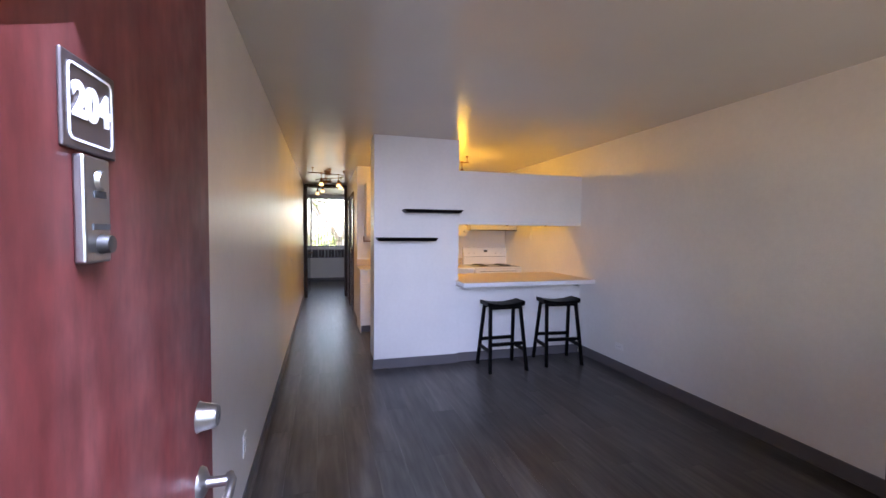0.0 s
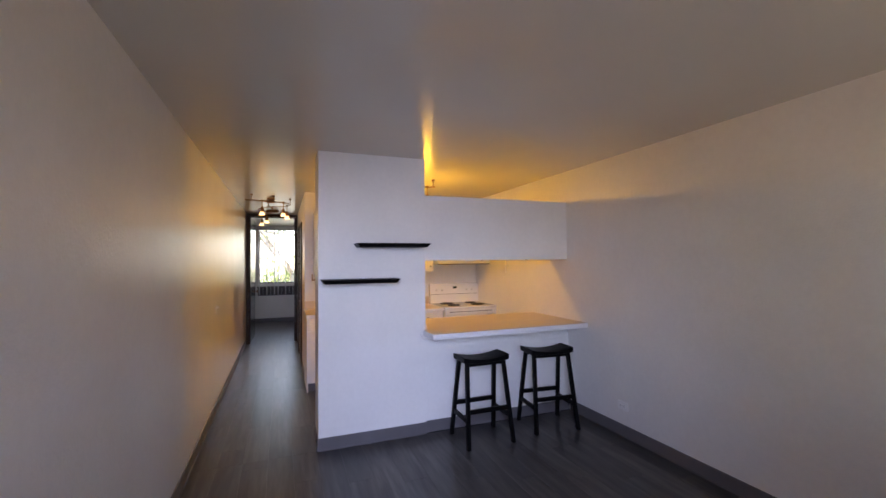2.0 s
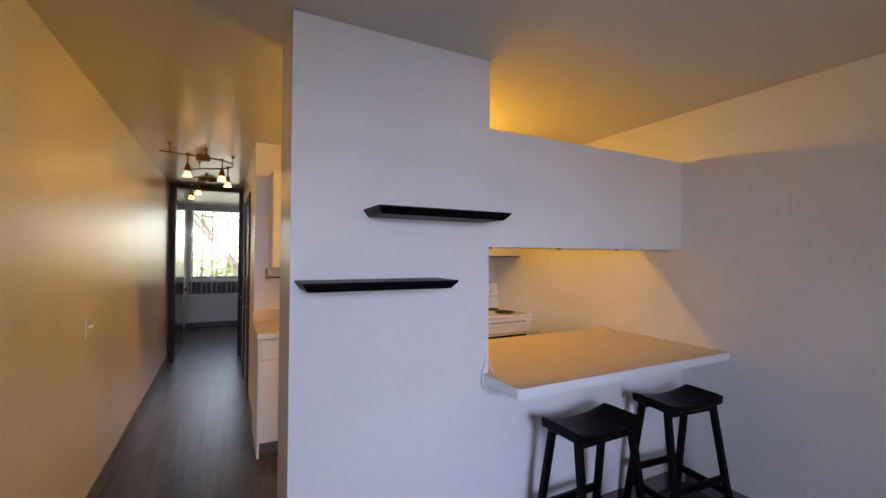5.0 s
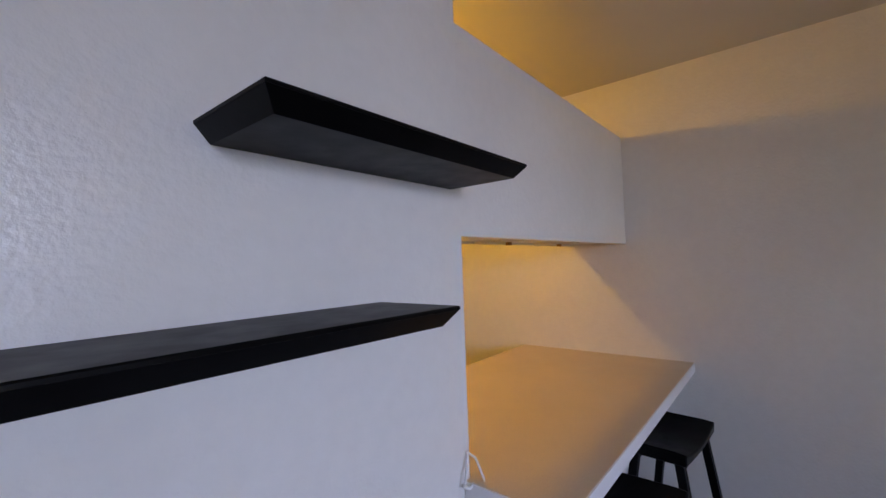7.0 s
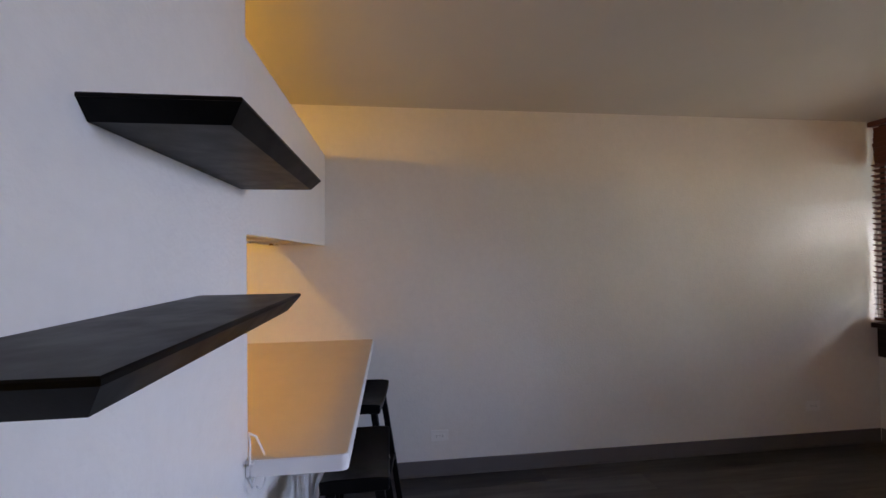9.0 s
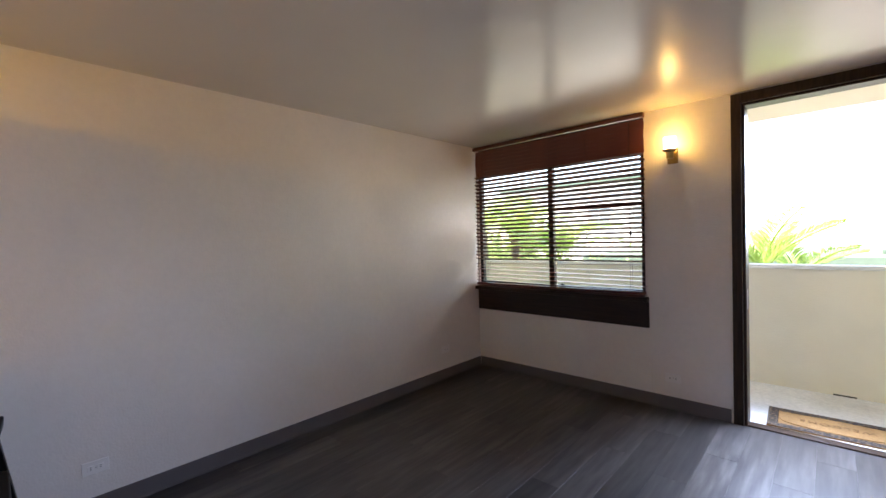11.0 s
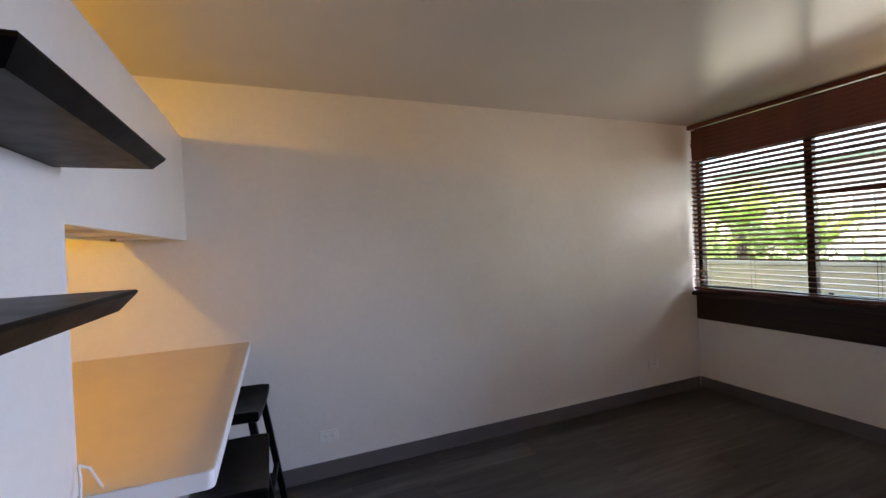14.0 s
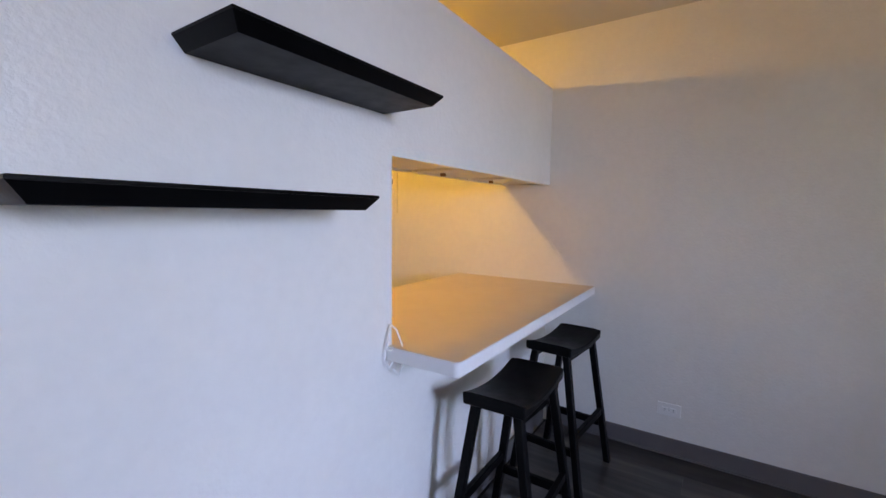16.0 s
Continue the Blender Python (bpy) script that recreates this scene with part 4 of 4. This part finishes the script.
bd.rotation_euler = (0, 0, radians(-2.5))


def closet_door(y0, y1, label):
    f = tagged(new("door_frame"), label, "door frame", kind="structure")
    w = 0.055
    part("jamb", boxes((-0.018, -0.001, y0 - w, y0, 0, 2.06 + w), bevel=0.004), DARK_WOOD, f)
    part("jamb", boxes((-0.018, -0.001, y1, y1 + w, 0, 2.06 + w), bevel=0.004), DARK_WOOD, f)
    part("head", boxes((-0.018, -0.001, y0, y1, 2.06, 2.06 + w), bevel=0.004), DARK_WOOD, f)
    d = thing("closet_door", (0, (y0 + y1) / 2, 0), "closed dark reddish-brown hall door with a lever", "door", "hall doors")
    part("leaf", boxes((0.004, 0.042, y0 + 0.003, y1 - 0.003, 0.010, 2.057), bevel=0.002), DARK_RED, d)
    bm = cylinder(bmesh.new(), (0.004, y0 + 0.07, 0.94), (-0.045, y0 + 0.07, 0.94), 0.010, None, 14)
    cylinder(bm, (0.004, y0 + 0.07, 0.94), (-0.006, y0 + 0.07, 0.94), 0.028, 0.026, 22)
    tube(bm, [(-0.042, y0 + 0.062, 0.94), (-0.048, y0 + 0.085, 0.939), (-0.047, y0 + 0.13, 0.934), (-0.043, y0 + 0.165, 0.93)], 0.008, 10)
    part("lever_handle", bm, STEEL, d, "metal lever handle", True)
    return settle(d)


DARK_RED = material("dark_red_door", (0.085, 0.028, 0.018), 0.24, vary=0.15, grain=0.35, gscale=8, gstretch=(6, 6, 0.4), bump=0.05, coat=0.3)
closet_door(CL0, CL1, "dark brown wooden hall door frame")
closet_door(CL2, CL3, "dark brown wooden hall door frame")

bw = tagged(new("window_2"), "dark framed bedroom window with trees outside", "window", kind="structure")
part("window_frame", boxes((VX0, VX0 + 0.035, YW + 0.03, YW + 0.08, VZ0, VZ1), (VX1 - 0.035, VX1, YW + 0.03, YW + 0.08, VZ0, VZ1),
                           (VX0 + 0.035, VX1 - 0.035, YW + 0.03, YW + 0.08, VZ0, VZ0 + 0.03), (VX0 + 0.035, VX1 - 0.035, YW + 0.03, YW + 0.08, VZ1 - 0.03, VZ1)), ALU_FRAME, bw)
part("mullion", boxes((0.14, 0.18, YW + 0.034, YW + 0.084, VZ0 + 0.03, VZ1 - 0.03)), ALU_FRAME, bw)
for x0, x1 in ((VX0 + 0.035, 0.14), (0.18, VX1 - 0.035)):
    p = part("pane", boxes((x0, x1, YW + 0.052, YW + 0.056, VZ0 + 0.03, VZ1 - 0.03)), GLASS, bw)
    p.visible_shadow = False
part("window_sill", boxes((VX0 - 0.03, VX1 + 0.03, YW - 0.045, YW - 0.001, 0.872, 0.905), bevel=0.004), SILL_WOOD, bw)
part("apron", boxes((VX0 - 0.02, VX1 + 0.02, YW - 0.020, YW - 0.001, 0.675, 0.870), bevel=0.003), SILL_WOOD, bw, "dark stained apron board")

vb = thing("vertical_blind", (0, YW - 0.08, 2.36), "white vertical vane blind, opened, at the bedroom window", "window blind")
part("headrail", boxes((VX0 - 0.04, VX1 + 0.04, YW - 0.105, YW - 0.060, 2.36, 2.40), bevel=0.003), VANE, vb)
part("valance", boxes((VX0 - 0.05, VX1 + 0.05, YW - 0.125, YW - 0.117, 2.335, 2.425), bevel=0.002), VANE, vb)
rv = random.Random(8)
for i in range(18):
    x = VX0 + 0.02 + i * 0.088
    m = pose(x, YW - 0.082, 0, 0, 0, 83 + rv.uniform(-9, 9))
    part("vane", box(bmesh.new(), -0.044, 0.044, -0.001, 0.001, 0.70, 2.36, 0.0, m), VANE, vb)
settle(vb)

# ---- outside ----
WZ = -0.035
structure("pavement", boxes((-9, 9, -5.52, YB - 0.046, WZ - 0.2, WZ)), CONCRETE, "grey concrete walkway in front of the door", "walkway")
structure("wall_parapet", boxes((-9, 9, -5.50, -5.36, WZ, 1.070)), STUCCO, "cream stucco parapet of the walkway", "parapet wall")
structure("trim", boxes((-9, 9, -5.52, -5.335, 1.072, 1.108), bevel=0.006), FAR_WALL, "white painted parapet cap", "parapet cap")
structure("wall_outer", boxes((-9, XL - T - 0.002, YB - T, YB, -2.8, 3.2), (XR + T + 0.002, 9, YB - T, YB, -2.8, 3.2)), STUCCO, "cream stucco outer wall", "wall")
structure("ceiling_walkway", boxes((-9, 9, -5.62, YB - T - 0.001, 2.52, 2.72)), STUCCO, "cream painted walkway ceiling", "ceiling")
structure("ground", boxes((-160, 160, -160, 160, -3.0, -2.8)), GROUND, "paved courtyard ground", "ground")
# Unseen roof; its overhang past the bedroom wall is added to block the sun.
structure("roof", boxes((-9, 9, YB - T, YW + T + 0.9, H + 0.16, H + 0.6)), FAR_WALL, "unseen flat roof over the apartment, overhang added to keep sun out of the bedroom", "roof")
structure("wall_outer", boxes((-9, XL - T - 0.002, YW, YW + T, -2.8, 3.2), (XR + T + 0.002, 9, YW, YW + T, -2.8, 3.2)), STUCCO, "cream stucco outer wall", "wall")
structure("threshold_drain", boxes((-0.6, -0.45, -5.40, -5.358, WZ, WZ + 0.012)), DARK_METAL, "small dark drain hole at the parapet", "drain")

mat = thing("door_mat", (-0.468, -4.505, WZ), "worn coir door mat with a dark border on the walkway", "door mat")
mat.rotation_euler = (0, 0, radians(2.5))
mat.scale = (1.03, 0.94, 1.0)
part("border", boxes((-0.385, 0.385, -0.215, 0.215, 0, 0.012), bevel=0.004), COIR, mat, "tan coir backing")
bm = bmesh.new()
rings = [[bm.verts.new((a * math.copysign(abs(math.cos(t)) ** 0.75, math.cos(t)), b * math.copysign(abs(math.sin(t)) ** 0.75, math.sin(t)), z)) for t in [math.pi * k / 24 for k in range(48)]]
         for a, b, z in ((0.318, 0.142, 0.0122), (0.318, 0.142, 0.017), (0.312, 0.136, 0.020))]
for p, q in zip(rings, rings[1:]):
    for k in range(48):
        bm.faces.new((p[k], p[(k + 1) % 48], q[(k + 1) % 48], q[k]))
bm.faces.new(rings[-1])
bm.faces.new(rings[0][::-1])
part("coir_field", bm, COIR, mat, "orange-brown oval coir pile")
cu = bpy.data.curves.new("word", "FONT")
cu.body, cu.size, cu.extrude, cu.align_x, cu.align_y, cu.space_character = "WELCOME", 0.072, 0.0012, "CENTER", "CENTER", 1.25
txt = bpy.data.objects.new("word_text", cu)
scene.collection.objects.link(txt)
me = bpy.data.meshes.new_from_object(txt.evaluated_get(bpy.context.evaluated_depsgraph_get()))
bpy.data.objects.remove(txt)
me.transform(pose(0, 0, 0.0205))
me.materials.clear()
me.materials.append(MAT_INK)
word = new("letters", me)
word.parent = mat
tagged(word, "dark worn letters WELCOME")
for s in (-1, 1):
    part("edge_bar", boxes((-0.386, 0.386, s * 0.2095 - 0.006, s * 0.2095 + 0.006, 0.0122, 0.0165), bevel=0.002), RUBBER, mat)
    part("edge_bar", boxes((s * 0.3795 - 0.006, s * 0.3795 + 0.006, -0.2030, 0.2030, 0.0122, 0.0165), bevel=0.002), RUBBER, mat)
    for ph, amp in ((0.0, 0.024), (2.1, 0.024), (4.2, 0.018)):
        part("scroll", tube(bmesh.new(), [(x / 90 * 0.368, s * (0.176 + amp * math.sin(x * 0.5 + ph)), 0.0135 + 0.001 * math.cos(x * 0.5 + ph)) for x in range(-90, 91)], 0.0050, 6), RUBBER, mat)
        part("scroll", tube(bmesh.new(), [(s * (0.348 + amp * math.sin(y * 0.62 + ph)), y / 45 * 0.17, 0.0135 + 0.001 * math.cos(y * 0.62 + ph)) for y in range(-45, 46)], 0.0050, 6), RUBBER, mat)



def far_building():
    b = thing("far_building", (0, -19, -2.8), "low cream building with green fascia across the courtyard", "building")
    part("wall", boxes((-16, 7.0, -27, -18.0, -2.8, 0.18)), FAR_WALL, b)
    part("roof", boxes((-16.4, 7.4, -27.4, -17.6, 0.18, 0.55), bevel=0.02), GREEN_ROOF, b, "green fascia roof edge")
    for i in range(7):
        w = part("window", boxes((-14.8 + i * 3.1, -13.2 + i * 3.1, -18.03, -17.98, -1.7, -0.4)), OVEN_GLASS, b)
        part("frame", boxes((-14.88 + i * 3.1, -13.12 + i * 3.1, -18.02, -17.97, -1.78, -1.70), (-14.88 + i * 3.1, -13.12 + i * 3.1, -18.02, -17.97, -0.40, -0.32)), FAR_WALL, w)
    part("roof_vent", boxes((-3.2, -1.6, -20.4, -19.2, 0.55, 0.72), bevel=0.02), GREEN_ROOF, b, "low green roof hatch")
    return settle(b)


far_building()
PALE_WALL = material("pale_stucco", (0.74, 0.72, 0.68), 0.85, vary=0.05, bump=0.3, bscale=40)
FAR_PANE = material("curtained_pane", (0.26, 0.29, 0.31), 0.3, vary=0.15)


def apartment_block():
    """A pale block beyond the courtyard with three rows of windows."""
    b = thing("apartment_block", (11, -27, -2.8), "pale stuccoed apartment block beyond the courtyard", "building")
    part("wall", boxes((5.5, 17.0, -33, -26.0, -2.8, 4.6)), PALE_WALL, b)
    part("roof", boxes((5.2, 17.3, -33.3, -25.6, 4.6, 4.85), bevel=0.02), GREEN_ROOF, b, "thin green roof edge")
    part("ledge", boxes((5.4, 17.1, -26.0, -25.85, 0.75, 0.95), bevel=0.01), FAR_WALL, b)
    for row, z in enumerate((-1.4, 1.75)):
        for i in range(4):
            x = 6.7 + i * 2.7
            w = part("window", boxes((x, x + 1.4, -26.03, -25.98, z, z + 1.25)), FAR_PANE, b)
            part("frame", boxes((x - 0.07, x, -26.02, -25.95, z - 0.07, z + 1.32), (x + 1.4, x + 1.47, -26.02, -25.95, z - 0.07, z + 1.32), (x + 0.66, x + 0.74, -26.02, -25.96, z, z + 1.25),
                                (x, x + 1.4, -26.02, -25.95, z - 0.07, z), (x, x + 1.4, -26.02, -25.95, z + 1.25, z + 1.32)), FAR_WALL, w)
    return settle(b)


apartment_block()


def palm(x, y, z_top, spread, count, seed, low=0.8, droop=0.48):
    p = thing("palm_tree", (x, y, -2.8), "green feather palm growing beyond the parapet", "palm tree", "palms")
    r = random.Random(seed)
    trunk = tube(bmesh.new(), [(x + 0.05 * math.sin(k), y + 0.03 * math.cos(k * 1.3), -2.8 + (z_top + 2.8) * k / 8) for k in range(9)], 0.09, 10)
    part("trunk", trunk, BARK, p)
    for i in range(count):
        bm = bmesh.new()
        az = 2 * math.pi * i / count + r.uniform(-0.25, 0.25)
        lift = r.uniform(low, 1.45)
        L = spread * r.uniform(0.8, 1.15)
        d = Vector((math.cos(az), math.sin(az), 0))
        side = Vector((-d.y, d.x, 0))
        spine = []
        n = 26
        for k in range(n + 1):
            t = k / n
            spine.append(Vector((x, y, z_top)) + d * (L * t * math.cos(lift * (1 - 0.6 * t))) + Vector((0, 0, L * (math.sin(lift) * t - droop * t * t))))
        tube(bm, spine, 0.008, 5)
        for k in range(3, n + 1):
            t = k / n
            ll = 0.42 * spread * (math.sin(math.pi * min(1, 0.12 + 0.88 * t)) ** 0.6) * r.uniform(0.85, 1.1) * (0.55 if t > 0.95 else 1)
            fwd = (spine[k] - spine[k - 1]).normalized()
            for s in (-1, 1):
                for sub in (0.0, 0.5):
                    a = spine[k] - fwd * (L / n * sub)
                    tip = a + (side * s * 0.75 + fwd * 0.8 + Vector((0, 0, 0.25))).normalized() * ll + Vector((0, 0, -0.16 * ll * r.uniform(0.0, 1.6)))
                    mid = a.lerp(tip, 0.45) + Vector((0, 0, 0.03))
                    w = 0.0125
                    q = [bm.verts.new(v) for v in (a - fwd * 0.004, mid - fwd * w, tip, mid + fwd * w)]
                    bm.faces.new(q)
        part("frond", bm, LEAF, p)
    return settle(p)


palm(0.20, -7.0, 0.84, 1.0, 7, 2, 1.18, 0.26)
palm(-0.10, -7.9, 0.66, 0.95, 5, 5, 0.8, 0.36)
palm(3.5, -8.0, 0.95, 1.3, 10, 7)
palm(4.7, -8.3, 1.35, 1.4, 11, 9)
palm(5.8, -8.6, 1.55, 1.5, 11, 13)


def leafy_tree(x, y, z0, z1, height, spread, seed, leaves, label, size=0.09, lean=0.0, bark=BARK):
    p = thing("tree", (x, y, -2.8), label, "tree", "trees")
    r = random.Random(seed)
    bm = bmesh.new()
    bot, fork = Vector((x, y, -2.8)), Vector((x + lean, y, z0))
    tips = []

    def limb(a, b, r0, r1, n=6):
        pts, mid = [], (a + b) / 2 + Vector((r.uniform(-1, 1), r.uniform(-1, 1), r.uniform(-0.2, 0.4))) * (b - a).length * 0.12
        for k in range(n + 1):
            t = k / n
            pts.append(a * (1 - t) ** 2 + mid * 2 * t * (1 - t) + b * t * t)
        rings = []
        for k, q in enumerate(pts):
            rr = r0 + (r1 - r0) * k / n
            dd = (pts[min(k + 1, n)] - pts[max(k - 1, 0)]).normalized().to_track_quat("Z", "Y")
            rings.append([bm.verts.new(q + dd @ Vector((rr * math.cos(j * math.pi / 4), rr * math.sin(j * math.pi / 4), 0))) for j in range(8)])
        for s, e in zip(rings, rings[1:]):
            for j in range(8):
                bm.faces.new((s[j], s[(j + 1) % 8], e[(j + 1) % 8], e[j]))

    limb(bot, fork, 0.22, 0.15)
    for i in range(6):
        az = i * math.pi / 3 + r.uniform(-0.4, 0.4)
        b = fork + Vector((math.cos(az) * spread * 0.55, math.sin(az) * spread * 0.55, height * r.uniform(0.35, 0.75)))
        limb(fork, b, 0.10, 0.045)
        for j in range(4):
            e = b + Vector((r.uniform(-1, 1) * spread * 0.5, r.uniform(-1, 1) * spread * 0.5, r.uniform(-0.25, 0.6) * height * 0.6))
            limb(b, e, 0.04, 0.012, 4)
            tips += [e, b.lerp(e, 0.5)]
    part("trunk", bm, bark, p, "branching trunk")
    bm = bmesh.new()
    for i in range(leaves):
        c = r.choice(tips) + Vector((r.gauss(0, 1), r.gauss(0, 1), r.gauss(0, 0.8))) * spread * 0.17
        q = Euler((r.uniform(0, 6.3), r.uniform(0, 6.3), r.uniform(0, 6.3))).to_matrix()
        s = size * r.uniform(0.6, 1.3)
        vs = [bm.verts.new(c + q @ Vector(v)) for v in ((-s, 0, 0), (0, -s * 0.35, 0.1 * s), (s, 0, 0), (0, s * 0.35, 0.1 * s))]
        bm.faces.new(vs)
    part("crown", bm, LEAF2, p, "loose green leaf crown")
    return settle(p)


leafy_tree(6.4, -10.6, -1.2, 0, 2.5, 2.3, 11, 5500, "green leafy courtyard tree beyond the parapet")
leafy_tree(8.6, -11.9, -1.2, 0, 2.6, 2.4, 17, 4000, "green leafy courtyard tree beyond the parapet")
leafy_tree(-0.25, 11.6, 1.1, 0, 2.6, 2.6, 23, 900, "pale-barked tree outside the bedroom window", 0.07, 0.35, PALE_BARK)
leafy_tree(1.6, 14.5, -0.6, 0, 2.2, 3.2, 29, 2200, "green leafy tree outside the bedroom window", 0.09)
leafy_tree(-2.4, 15.5, -0.8, 0, 2.0, 3.0, 31, 2000, "green leafy tree outside the bedroom window", 0.09)

# ---- floor planks ----
rp = random.Random(12)
PW, PL = 0.178, 1.22


def plank_mesh(w, l):
    bm = bmesh.new()
    g, e = 0.0002, 0.0005
    lo = [bm.verts.new((x, y, -0.006)) for x, y in ((g, g), (w - g, g), (w - g, l - g), (g, l - g))]
    mi = [bm.verts.new((x, y, -0.0004)) for x, y in ((g, g), (w - g, g), (w - g, l - g), (g, l - g))]
    hi = [bm.verts.new((x, y, 0.0)) for x, y in ((g + e, g + e), (w - g - e, g + e), (w - g - e, l - g - e), (g + e, l - g - e))]
    bm.faces.new(hi)
    for a, b in ((lo, mi), (mi, hi)):
        for k in range(4):
            bm.faces.new((a[k], a[(k + 1) % 4], b[(k + 1) % 4], b[k]))
    me = bpy.data.meshes.new("plank")
    bm.to_mesh(me)
    bm.free()
    me.materials.append(PLANK)
    return me


shared = {}


def plank(x, y, w, l):
    key = (round(w, 4), round(l, 3))
    if key not in shared:
        shared[key] = plank_mesh(w, l)
    o = new("plank", shared[key])
    o.location = (x, y, 0)
    o.parent = floor


def strip(x0, x1, y0, y1, start):
    x, i = x0, 0
    while x < x1 - 0.01:
        w = min(PW, x1 - x)
        y = y0
        l = PL * ((start + i * 0.37) % 0.85 + 0.15)
        while y < y1 - 0.005:
            ll = min(l, y1 - y)
            if y1 - y - ll < 0.06:
                ll = y1 - y
            plank(x, y, w, round(ll, 3))
            y += ll
            l = PL
        x += PW
        i += 1


strip(XL, XR, YB, YF, 0.21)
strip(XL, 0.0, YF, YE, 0.55)
strip(0.0, XR, 0.33, KY, 0.4)
strip(XL, XR, YE, YW, 0.1)
